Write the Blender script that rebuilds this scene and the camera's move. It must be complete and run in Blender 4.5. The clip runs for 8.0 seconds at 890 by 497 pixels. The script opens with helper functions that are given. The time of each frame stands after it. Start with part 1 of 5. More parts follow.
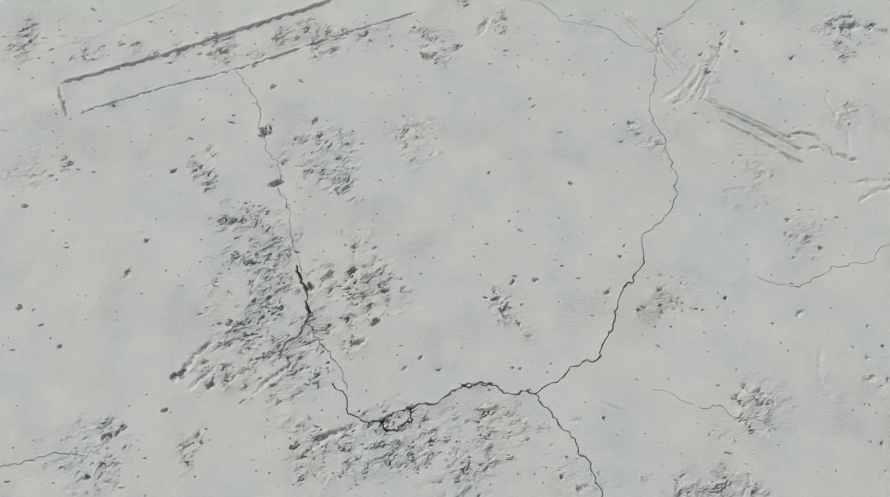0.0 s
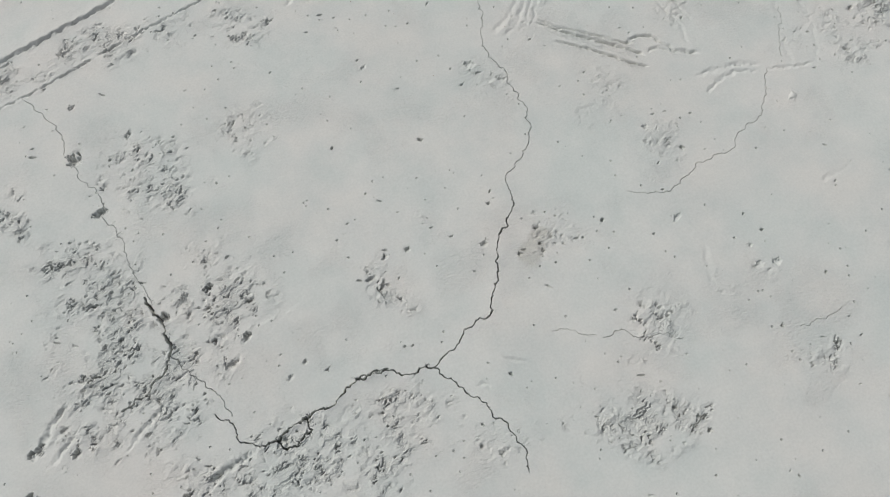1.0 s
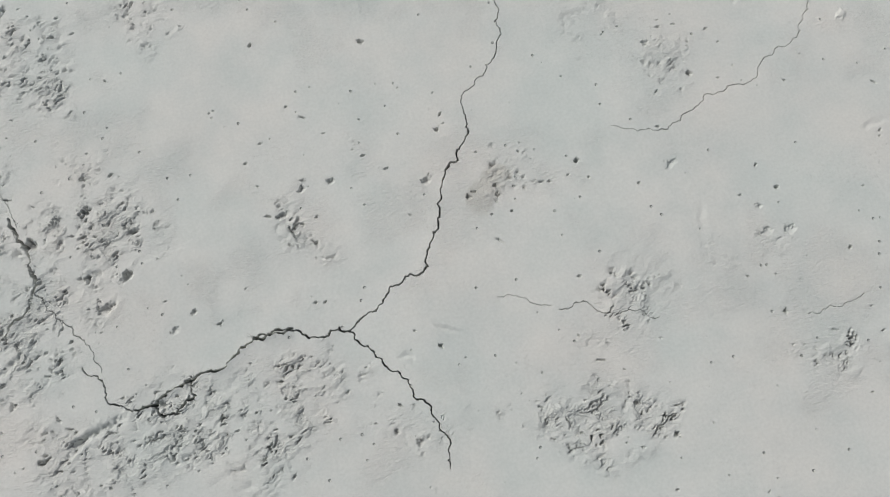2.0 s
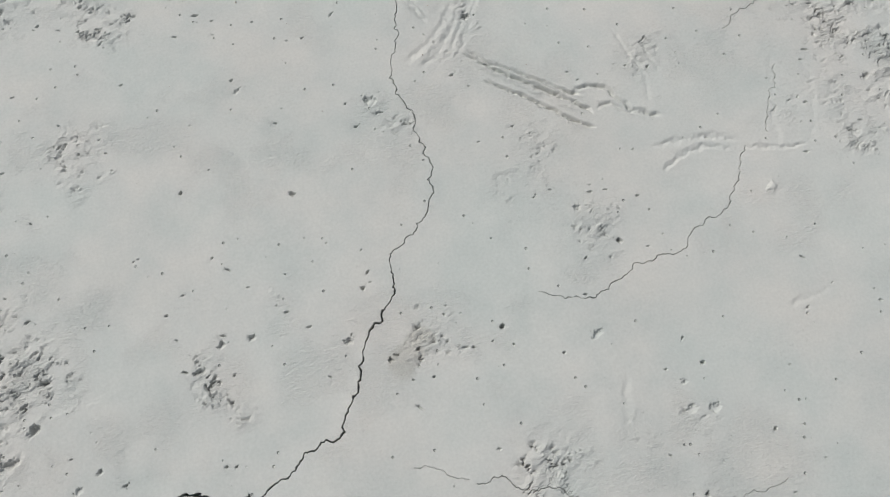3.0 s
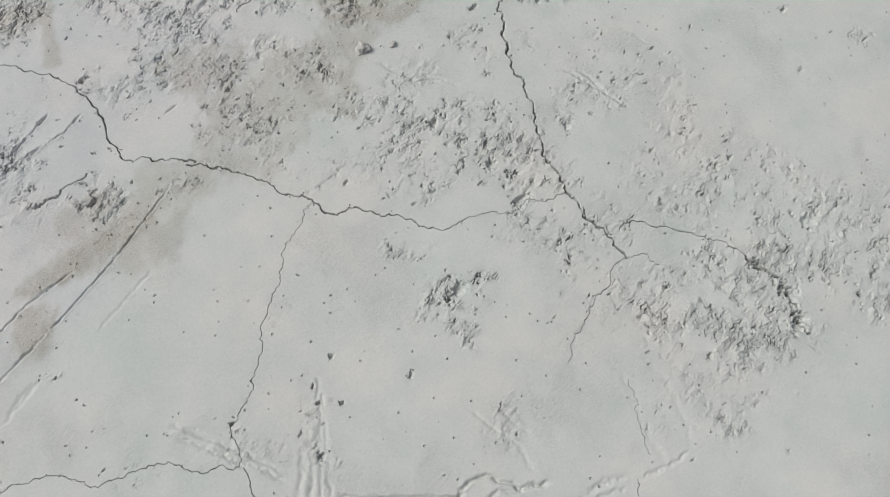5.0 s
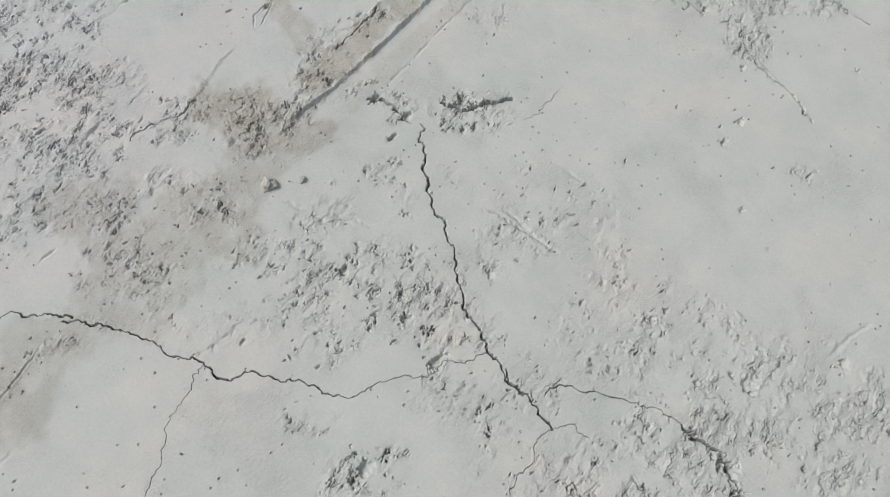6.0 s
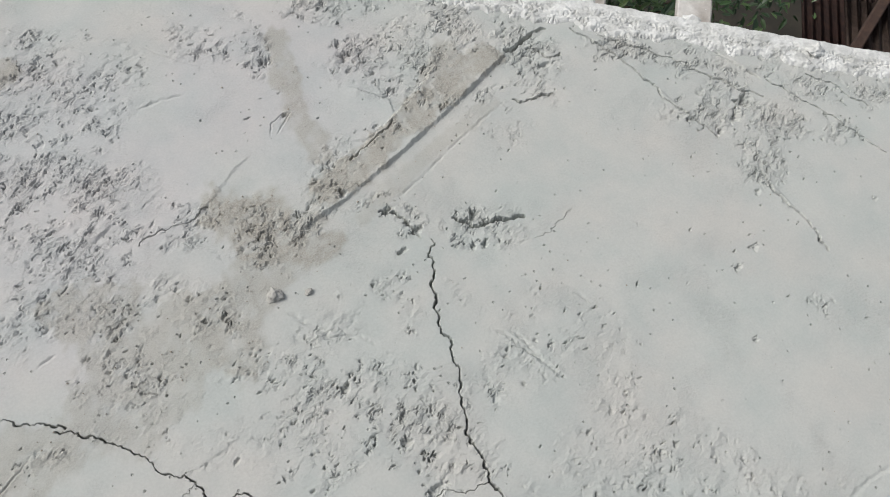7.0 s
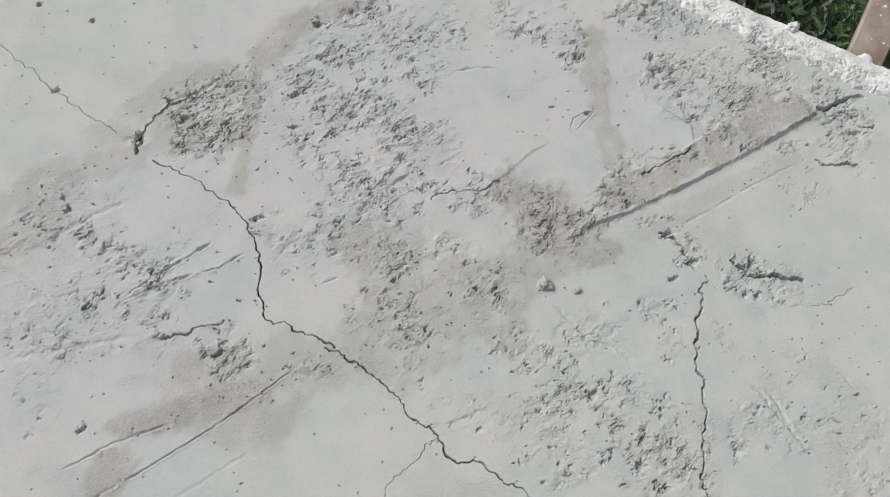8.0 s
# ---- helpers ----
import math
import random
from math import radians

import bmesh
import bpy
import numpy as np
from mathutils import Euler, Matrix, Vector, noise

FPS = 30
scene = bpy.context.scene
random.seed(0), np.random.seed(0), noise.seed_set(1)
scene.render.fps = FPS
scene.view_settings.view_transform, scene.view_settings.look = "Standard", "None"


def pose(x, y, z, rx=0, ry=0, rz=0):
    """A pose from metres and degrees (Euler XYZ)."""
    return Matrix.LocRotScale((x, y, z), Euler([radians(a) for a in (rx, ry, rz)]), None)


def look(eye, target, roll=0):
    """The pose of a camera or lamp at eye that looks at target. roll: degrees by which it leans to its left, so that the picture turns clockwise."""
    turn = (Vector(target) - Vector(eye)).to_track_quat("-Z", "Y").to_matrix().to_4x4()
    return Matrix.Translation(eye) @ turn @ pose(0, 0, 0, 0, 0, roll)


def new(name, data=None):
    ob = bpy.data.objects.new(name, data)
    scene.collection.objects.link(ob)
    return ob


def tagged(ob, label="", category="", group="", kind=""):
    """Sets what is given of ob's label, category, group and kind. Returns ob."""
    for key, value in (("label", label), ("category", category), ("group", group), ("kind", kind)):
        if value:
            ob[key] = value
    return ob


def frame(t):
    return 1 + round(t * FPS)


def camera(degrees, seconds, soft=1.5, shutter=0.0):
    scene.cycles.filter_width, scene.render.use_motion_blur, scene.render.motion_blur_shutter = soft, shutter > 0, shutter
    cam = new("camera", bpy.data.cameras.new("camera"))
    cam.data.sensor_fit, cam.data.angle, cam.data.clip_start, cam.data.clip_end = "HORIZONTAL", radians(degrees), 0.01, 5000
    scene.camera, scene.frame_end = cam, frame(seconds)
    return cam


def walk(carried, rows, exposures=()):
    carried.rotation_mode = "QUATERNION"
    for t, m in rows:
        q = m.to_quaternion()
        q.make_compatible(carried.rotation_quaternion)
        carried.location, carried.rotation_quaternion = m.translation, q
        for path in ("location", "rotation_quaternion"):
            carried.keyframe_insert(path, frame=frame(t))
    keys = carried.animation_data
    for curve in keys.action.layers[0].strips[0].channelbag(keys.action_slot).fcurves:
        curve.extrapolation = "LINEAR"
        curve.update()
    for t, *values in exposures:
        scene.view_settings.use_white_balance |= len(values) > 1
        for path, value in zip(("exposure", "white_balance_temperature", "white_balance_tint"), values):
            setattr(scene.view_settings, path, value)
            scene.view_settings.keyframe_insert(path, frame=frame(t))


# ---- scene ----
cam = camera(59.0, 8.0, soft=1.0)
# seconds, eye (metres), turn (degrees)
ROWS = [
    (0.0, -0.0272, 0.0579, 1.3975, 22.949, 2.358, -0.199),
    (0.5, -0.0243, 0.0719, 1.3904, 22.885, -1.342, -11.666),
    (1.0, 0.0182, 0.0885, 1.2917, 20.943, 0.109, -15.992),
    (1.2, 0.0742, 0.1243, 1.2180, 17.704, 0.970, -14.799),
    (2.3, 0.2137, 0.2317, 1.0600, 12.446, 0.858, -10.903),
    (2.5, 0.2273, 0.2464, 1.0599, 12.502, 0.687, -10.421),
    (3.0, 0.3137, 0.3445, 1.0895, 16.705, -0.426, -9.596),
    (3.5, 0.3593, 0.4678, 1.1412, 20.058, -2.887, -13.171),
    (4.0, 0.3496, 0.6210, 1.1793, 19.473, -0.230, -21.970),
    (4.5, 0.3993, 0.7721, 1.2055, 20.007, 0.057, -30.333),
    (4.7, 0.4359, 0.8061, 1.2242, 20.759, -0.822, -33.585),
    (5.8, 0.6859, 0.9693, 1.1811, 22.745, -4.607, -33.152),
    (6.0, 0.7126, 1.0029, 1.1854, 23.611, -4.929, -34.258),
    (6.5, 0.7407, 1.0464, 1.1851, 26.766, -5.419, -32.226),
    (7.0, 0.7602, 1.0608, 1.1997, 28.805, -5.064, -31.787),
    (7.5, 0.6361, 1.0706, 1.1540, 23.702, -5.074, -18.449),
    (8.0, 0.5146, 1.1574, 1.1915, 26.825, -5.258, -12.526),
]

walk(cam, [(t, pose(x, y, z, rx, ry, rz)) for t, x, y, z, rx, ry, rz in ROWS])

# ---- light: a bright overcast sky over an open roof ----
world = bpy.data.worlds.new("sky")
scene.world = world
world.use_nodes = True
wn = world.node_tree
sky = wn.nodes.new("ShaderNodeTexSky")
sky.sky_type = 'NISHITA'
sky.sun_disc = False
sky.sun_elevation = radians(46)
sky.sun_rotation = radians(-49)
sky.air_density = 1.0
sky.dust_density = 4.0
back = wn.nodes["Background"]
back.inputs["Strength"].default_value = 0.118
cloud = wn.nodes.new("ShaderNodeHueSaturation")
cloud.inputs["Saturation"].default_value = 0.38
wn.links.new(sky.outputs["Color"], cloud.inputs["Color"])
wn.links.new(cloud.outputs["Color"], back.inputs["Color"])
sun_data = bpy.data.lights.new("sun", 'SUN')
sun_data.energy = 1.35
sun_data.angle = radians(18)
sun_data.color = (1.0, 0.985, 0.96)
sun = new("sun", sun_data)
sun.matrix_world = look((-3.9, 3.4, 5.3), (0, 0, 0))
scene.view_settings.exposure = 0.11


# ---- materials ----
def nodes_of(name):
    m = bpy.data.materials.new(name)
    m.use_nodes = True
    nt = m.node_tree
    return m, nt, nt.nodes["Principled BSDF"]


def noise_node(nt, scale, detail=4.0, rough=0.55, coords=None, stretch=None):
    n = nt.nodes.new("ShaderNodeTexNoise")
    n.inputs["Scale"].default_value = scale
    n.inputs["Detail"].default_value = detail
    n.inputs["Roughness"].default_value = rough
    if coords is not None:
        if stretch:
            mp = nt.nodes.new("ShaderNodeMapping")
            mp.inputs["Scale"].default_value = stretch
            nt.links.new(coords, mp.inputs["Vector"])
            nt.links.new(mp.outputs["Vector"], n.inputs["Vector"])
        else:
            nt.links.new(coords, n.inputs["Vector"])
    return n


def ramp(nt, source, stops):
    r = nt.nodes.new("ShaderNodeValToRGB")
    while len(r.color_ramp.elements) < len(stops):
        r.color_ramp.elements.new(0.5)
    for e, (p, c) in zip(r.color_ramp.elements, stops):
        e.position, e.color = p, (*c, 1)
    nt.links.new(source, r.inputs["Fac"])
    return r.outputs["Color"]


def mixed(nt, a, b, fac, kind='MIX'):
    m = nt.nodes.new("ShaderNodeMix")
    m.data_type, m.blend_type = 'RGBA', kind
    for sock, v in ((m.inputs[6], a), (m.inputs[7], b), (m.inputs[0], fac)):
        if hasattr(v, "links"):
            nt.links.new(v, sock)
        elif isinstance(v, tuple):
            sock.default_value = (*v, 1)
        else:
            sock.default_value = v
    return m.outputs[2]


def bumped(nt, bsdf, heights):
    """heights: (socket, strength, distance), coarse first."""
    last = None
    for h, s, d in heights:
        b = nt.nodes.new("ShaderNodeBump")
        b.inputs["Strength"].default_value, b.inputs["Distance"].default_value = s, d
        nt.links.new(h, b.inputs["Height"])
        if last:
            nt.links.new(last, b.inputs["Normal"])
        last = b.outputs["Normal"]
    nt.links.new(last, bsdf.inputs["Normal"])


def attribute(nt, name):
    a = nt.nodes.new("ShaderNodeAttribute")
    a.attribute_name = name
    return a.outputs["Fac"]


# stretches where the cement has dried to a colder grey: centre and reach (m)
DRY = ((0.66, 2.01, 0.42), (1.07, 2.06, 0.30), (0.14, 1.75, 0.40), (0.33, 1.75, 0.25))


def mortar_material():
    m, nt, b = nodes_of("cement_screed")
    co = nt.nodes.new("ShaderNodeTexCoord").outputs["Object"]
    big = noise_node(nt, 2.2, 3, 0.5, co)
    mid = noise_node(nt, 11, 6, 0.68, co)
    fine = noise_node(nt, 240, 3, 0.6, co)
    col = ramp(nt, big.outputs["Fac"], ((0.3, (0.467, 0.485, 0.460)), (0.7, (0.496, 0.502, 0.475))))
    col = mixed(nt, col, ramp(nt, mid.outputs["Fac"], ((0.3, (0.90, 0.91, 0.915)), (0.65, (1.06, 1.05, 1.04)))), 0.7, 'MULTIPLY')
    col = mixed(nt, col, ramp(nt, fine.outputs["Fac"], ((0.3, (0.88, 0.88, 0.88)), (0.7, (1.09, 1.09, 1.09)))), 0.45, 'MULTIPLY')
    tint = ramp(nt, noise_node(nt, 5.5, 3, 0.55, co).outputs["Fac"], ((0.35, (0.965, 1.0, 1.0)), (0.5, (1.0, 1.0, 1.0)), (0.65, (1.03, 0.995, 0.985))))
    col = mixed(nt, col, tint, 0.75, 'MULTIPLY')
    col = mixed(nt, col, mixed(nt, (1.0, 1.0, 1.0), (1.005, 0.985, 1.02), attribute(nt, "dry")), 1.0, 'MULTIPLY')
    sandy = ramp(nt, noise_node(nt, 380, 2, 0.7, co).outputs["Fac"], ((0.28, (0.265, 0.250, 0.215)), (0.52, (0.36, 0.345, 0.302)), (0.75, (0.43, 0.418, 0.375))))
    col = mixed(nt, col, sandy, attribute(nt, "sand"))
    nt.links.new(col, b.inputs["Base Color"])
    b.inputs["Roughness"].default_value = 0.88
    b.inputs["Specular IOR Level"].default_value = 0.25
    # fine flaking where the skin is torn
    flake = noise_node(nt, 1, 5, 0.72, co, (130, 230, 110))
    flaky = mixed(nt, (0.5, 0.5, 0.5), flake.outputs["Fac"], attribute(nt, "torn"))
    # pinholes, in one cell of three
    vor = nt.nodes.new("ShaderNodeTexVoronoi")
    vor.inputs["Scale"].default_value = 62
    nt.links.new(co, vor.inputs["Vector"])
    pin = ramp(nt, vor.outputs["Distance"], ((0.05, (0, 0, 0)), (0.13, (1, 1, 1))))
    pick = ramp(nt, vor.outputs["Color"], ((0.28, (0, 0, 0)), (0.29, (1, 1, 1))))
    pin = mixed(nt, pin, (1.0, 1.0, 1.0), pick)
    # short scuffs, thicker in some stretches than in others
    scuff = noise_node(nt, 1, 6, 0.78, co, (100, 180, 60))
    where = noise_node(nt, 6, 6, 0.7, co)
    cut = ramp(nt, scuff.outputs["Fac"], ((0.57, (1, 1, 1)), (0.63, (0, 0, 0))))
    spread = ramp(nt, where.outputs["Fac"], ((0.50, (0, 0, 0)), (0.64, (1, 1, 1))))
    blend = nt.nodes.new("ShaderNodeMix")
    blend.data_type = 'FLOAT'
    blend.inputs[2].default_value = 1.0
    nt.links.new(spread, blend.inputs[0])
    nt.links.new(cut, blend.inputs[3])
    bumped(nt, b, ((flaky, 1.0, 0.0042), (pin, 1.0, 0.004), (blend.outputs[0], 0.4, 0.0022), (mid.outputs["Fac"], 0.25, 0.004), (noise_node(nt, 60, 3, 0.5, co).outputs["Fac"], 0.16, 0.003), (fine.outputs["Fac"], 0.09, 0.0008)))
    return m


def plain_material(name, low, high, scale=30, rough=0.85, bump=0.003, stretch=None, metal=0.0):
    m, nt, b = nodes_of(name)
    co = nt.nodes.new("ShaderNodeTexCoord").outputs["Object"]
    n = noise_node(nt, scale, 5, 0.6, co, stretch)
    n2 = noise_node(nt, scale * 7, 3, 0.6, co)
    col = ramp(nt, n.outputs["Fac"], ((0.32, low), (0.68, high)))
    col = mixed(nt, col, ramp(nt, n2.outputs["Fac"], ((0.3, (0.8, 0.8, 0.8)), (0.7, (1.08, 1.08, 1.08)))), 0.6, 'MULTIPLY')
    nt.links.new(col, b.inputs["Base Color"])
    b.inputs["Roughness"].default_value = rough
    b.inputs["Metallic"].default_value = metal
    bumped(nt, b, ((n.outputs["Fac"], 0.4, bump), (n2.outputs["Fac"], 0.4, bump * 0.3)))
    return m


MORTAR = mortar_material()
LIME = plain_material("dry_lime_cement", (0.50, 0.505, 0.48), (0.80, 0.805, 0.78), 22)
CONCRETE = plain_material("old_concrete", (0.30, 0.30, 0.28), (0.42, 0.41, 0.39), 6)
SOIL = plain_material("dark_soil", (0.018, 0.017, 0.012), (0.045, 0.038, 0.027), 3, bump=0.02)
TIMBER = plain_material("splashed_timber", (0.17, 0.105, 0.08), (0.40, 0.33, 0.28), 12, 0.8, 0.002)
PALE_TIMBER = plain_material("cement_crusted_timber", (0.36, 0.32, 0.28), (0.66, 0.64, 0.60), 16, 0.85, 0.003)
BARK = plain_material("bark", (0.06, 0.045, 0.03), (0.13, 0.10, 0.07), 30, 0.9, 0.004)
DARK_TIMBER = plain_material("weathered_beam", (0.035, 0.02, 0.015), (0.08, 0.045, 0.03), 20, 0.85, 0.002)
RUST = plain_material("rusty_sheet_metal", (0.024, 0.011, 0.008), (0.055, 0.024, 0.017), 7, 0.75, 0.002, (6, 1, 1), 0.15)
PALE_RUST = plain_material("faded_rusty_sheet_metal", (0.06, 0.040, 0.032), (0.12, 0.085, 0.068), 7, 0.8, 0.002, (6, 1, 1), 0.1)
GRIT = plain_material("sand_grain", (0.20, 0.17, 0.13), (0.50, 0.46, 0.40), 500, 0.9, 0.0005)
LUMP = plain_material("dry_mortar_lump", (0.37, 0.36, 0.33), (0.47, 0.465, 0.435), 60, 0.9, 0.002)
BLOCK = plain_material("grey_block_wall", (0.12, 0.11, 0.10), (0.2, 0.19, 0.175), 12, 0.9, 0.003)


def leaf_material():
    m, nt, b = nodes_of("leaf")
    geo = nt.nodes.new("ShaderNodeNewGeometry")
    col = ramp(nt, geo.outputs["Random Per Island"], ((0.0, (0.012, 0.034, 0.010)), (0.6, (0.034, 0.078, 0.022)), (1.0, (0.09, 0.145, 0.045))))
    nt.links.new(col, b.inputs["Base Color"])
    b.inputs["Roughness"].default_value = 0.45
    b.inputs["Transmission Weight"].default_value = 0.0
    return m


LEAF = leaf_material()

# ---- the slab's relief ----
UNIT = 0.0005         # finest lattice step
CELL = 8              # lattice steps in one cell
X0, Y0, NX, NY = -1.28, -0.24, 932, 704
EDGE = Vector((0.641, 0.7675))   # outward, across the slab's free edge
EDGE_AT = 2.62
KERB_IN = 2.555
level = np.zeros((NX, NY), np.int8)


def lattice_noise(x, y, seed=0):
    """Smooth gradient noise, about -0.7 to 0.7, one bump a unit."""
    xi, yi = np.floor(x).astype(np.int64), np.floor(y).astype(np.int64)
    fx, fy = x - xi, y - yi
    u, v = fx * fx * fx * (fx * (fx * 6 - 15) + 10), fy * fy * fy * (fy * (fy * 6 - 15) + 10)

    def grad(ix, iy, dx, dy):
        h = (ix * 374761393 + iy * 668265263 + seed * 974711) & 0xFFFFFFFF
        h = ((h ^ (h >> 13)) * 1274126177) & 0xFFFFFFFF
        a = ((h ^ (h >> 16)) & 0xFFFF) * (2 * math.pi / 65536)
        return np.cos(a) * dx + np.sin(a) * dy

    a = grad(xi, yi, fx, fy) * (1 - u) + grad(xi + 1, yi, fx - 1, fy) * u
    b = grad(xi, yi + 1, fx, fy - 1) * (1 - u) + grad(xi + 1, yi + 1, fx - 1, fy - 1) * u
    return a * (1 - v) + b * v


def step(lo, hi, v):
    s = np.clip((v - lo) / (hi - lo), 0, 1)
    return s * s * (3 - 2 * s)


def refine(x0, y0, x1, y1, fine, near=None):
    """Ask for finer cells in a box, or only where near(cx, cy) holds."""
    i0, i1 = max(0, int((x0 - X0) / (UNIT * CELL))), min(NX, int((x1 - X0) / (UNIT * CELL)) + 2)
    j0, j1 = max(0, int((y0 - Y0) / (UNIT * CELL))), min(NY, int((y1 - Y0) / (UNIT * CELL)) + 2)
    if i0 >= i1 or j0 >= j1:
        return
    part_of = level[i0:i1, j0:j1]
    if near is None:
        np.maximum(part_of, fine, out=part_of)
        return
    cx = X0 + (np.arange(i0, i1)[:, None] + 0.5) * UNIT * CELL + np.zeros((1, j1 - j0))
    cy = Y0 + (np.arange(j0, j1)[None, :] + 0.5) * UNIT * CELL + np.zeros((i1 - i0, 1))
    part_of[near(cx, cy)] = np.maximum(part_of[near(cx, cy)], fine)


def to_line(x, y, line):
    """Distance to a line of points, its sign by the side (left: plus), and the way along it."""
    best, side, along, run = np.full(x.shape, 9.0), np.ones(x.shape), np.zeros(x.shape), 0.0
    for (ax, ay), (bx, by) in zip(line, line[1:]):
        dx, dy = bx - ax, by - ay
        size = math.hypot(dx, dy) + 1e-9
        s = np.clip(((x - ax) * dx + (y - ay) * dy) / size ** 2, 0, 1)
        d = np.hypot(x - ax - s * dx, y - ay - s * dy)
        nearer = d < best
        best = np.where(nearer, d, best)
        side = np.where(nearer, np.sign(dx * (y - ay) - dy * (x - ax)), side)
        along = np.where(nearer, run + s * size, along)
        run += size
    return best, side, along, run


CRACKS, GROOVES, LEDGES, COARSE, HOLLOWS, DUSTY = [], [], [], [], [], []
dice = random.Random(7)


def jagged(line, wiggle):
    """Break a line into short kinked pieces, as a crack runs."""
    for _ in range(3):
        out = [line[0]]
        for a, b in zip(line, line[1:]):
            size = math.dist(a, b)
            if size > 0.006:
                k = dice.uniform(-0.24, 0.24) * min(size, 0.022) * min(wiggle, 1.1)
                s = dice.uniform(0.35, 0.65)
                out.append((a[0] + s * (b[0] - a[0]) - k * (b[1] - a[1]) / size, a[1] + s * (b[1] - a[1]) + k * (b[0] - a[0]) / size))
            out.append(b)
        line = out
    return line


def boxed(line, margin):
    xs, ys = [p[0] for p in line], [p[1] for p in line]
    return min(xs) - margin, min(ys) - margin, max(xs) + margin, max(ys) + margin


def crack(line, width, depth, lip, wiggle):
    line = jagged(list(line), wiggle)
    CRACKS.append((line, width / 1000, depth / 1000, lip / 1000, len(CRACKS)))
    for a, b in zip(line, line[1:]):
        m = width / 2000 + 0.0006
        refine(min(a[0], b[0]) - m, min(a[1], b[1]) - m, max(a[0], b[0]) + m, max(a[1], b[1]) + m, 3 if width < 3.4 else 2)


def groove(line, width, depth, ragged):
    GROOVES.append((list(line), width / 1000, depth / 1000, ragged, len(GROOVES)))
    m = width / 1000 + 0.002
    refine(*boxed(line, m), 2 if abs(depth) > 2 else 1, lambda x, y: to_line(x, y, line)[0] < m)


def ledge(line, height, reach, ragged):
    LEDGES.append((list(line), height / 1000, reach / 1000, ragged, len(LEDGES)))
    refine(*boxed(line, 0.008), 2, lambda x, y: to_line(x, y, line)[0] < 0.007)


def coarse(x, y, rx, ry, angle, strength):
    COARSE.append((x, y, rx, ry, radians(angle), strength))


def hollow(x, y, radius, depth, long=1.4, turn=None):
    if radius > 3 and any(abs(h[0] - x) < 0.016 and abs(h[1] - y) < 0.016 and h[2] > 0.003 for h in HOLLOWS):
        return
    HOLLOWS.append((x, y, radius / 1000, depth / 1000, dice.uniform(0, math.pi) if turn is None else turn, dice.uniform(1.0, long), len(HOLLOWS)))
    m = radius / 1000 * 1.25 + 0.001
    refine(x - m, y - m, x + m, y + m, 2)


def dusty(line, half_width, strength):
    DUSTY.append((list(line), half_width, strength))


# shrinkage cracks: plan line (m), width, depth, raised lip (mm), wiggle
crack(((0.074, 0.366), (0.096, 0.379), (0.129, 0.394), (0.144, 0.415), (0.174, 0.427), (0.192, 0.425), (0.202, 0.448), (0.216, 0.478), (0.231, 0.504), (0.244, 0.547), (0.256, 0.567), (0.272, 0.575), (0.28, 0.595), (0.293, 0.621), (0.294, 0.644),), 1.995, 9, 0.6, 1)
crack(((0.294, 0.644), (0.297, 0.67), (0.313, 0.679), (0.334, 0.693), (0.342, 0.71), (0.356, 0.719), (0.37, 0.748), (0.376, 0.786), (0.374, 0.828), (0.366, 0.848), (0.366, 0.876), (0.355, 0.902), (0.342, 0.922), (0.337, 0.951), (0.344, 0.982), (0.354, 0.995), (0.362, 1.023), (0.361, 1.054), (0.367, 1.09),), 1.2, 6, 0.2, 1)
crack(((0.363, 1.095), (0.373, 1.114), (0.382, 1.156), (0.412, 1.171), (0.438, 1.2), (0.469, 1.226), (0.505, 1.274), (0.535, 1.304), (0.562, 1.325), (0.581, 1.356), (0.612, 1.376), (0.644, 1.395), (0.667, 1.41),), 0.88, 3.75, 0, 1.2)
crack(((0.074, 0.366), (0.052, 0.371), (0.023, 0.367), (0.002, 0.381), (-0.012, 0.385), (-0.035, 0.382), (-0.052, 0.383),), 2.47, 9, 1, 1)
crack(((0.002, 0.385), (-0.027, 0.382), (-0.052, 0.383), (-0.071, 0.373), (-0.084, 0.362), (-0.104, 0.349), (-0.135, 0.348), (-0.145, 0.343), (-0.162, 0.338), (-0.186, 0.328), (-0.213, 0.32), (-0.233, 0.322),), 2.9, 11, 3.5, 1.8)
crack(((-0.233, 0.322), (-0.26, 0.344), (-0.262, 0.367), (-0.267, 0.374), (-0.287, 0.389),), 1.9, 7, 0.5, 1)
crack(((-0.145, 0.343), (-0.14, 0.322), (-0.168, 0.302), (-0.192, 0.307), (-0.2, 0.322),), 2.5, 9, 0, 1.6)
crack(((0.074, 0.366), (0.09, 0.343), (0.116, 0.31), (0.135, 0.295), (0.147, 0.269), (0.161, 0.251), (0.17, 0.228), (0.18, 0.204), (0.178, 0.186), (0.175, 0.161),), 1.71, 8, 0.4, 1)
crack(((-0.535, 1.078), (-0.502, 1.036), (-0.471, 0.977), (-0.457, 0.911), (-0.438, 0.858), (-0.42, 0.835), (-0.422, 0.795), (-0.392, 0.741), (-0.381, 0.671), (-0.359, 0.585),), 0.88, 3.75, 0, 1.8)
crack(((-0.369, 0.62), (-0.359, 0.585), (-0.344, 0.56), (-0.342, 0.509), (-0.362, 0.474), (-0.383, 0.456), (-0.432, 0.436),), 3.6, 12, 2.5, 2.2)
crack(((-0.342, 0.509), (-0.307, 0.459), (-0.28, 0.426), (-0.261, 0.378),), 1.04, 3.75, 0, 1.2)
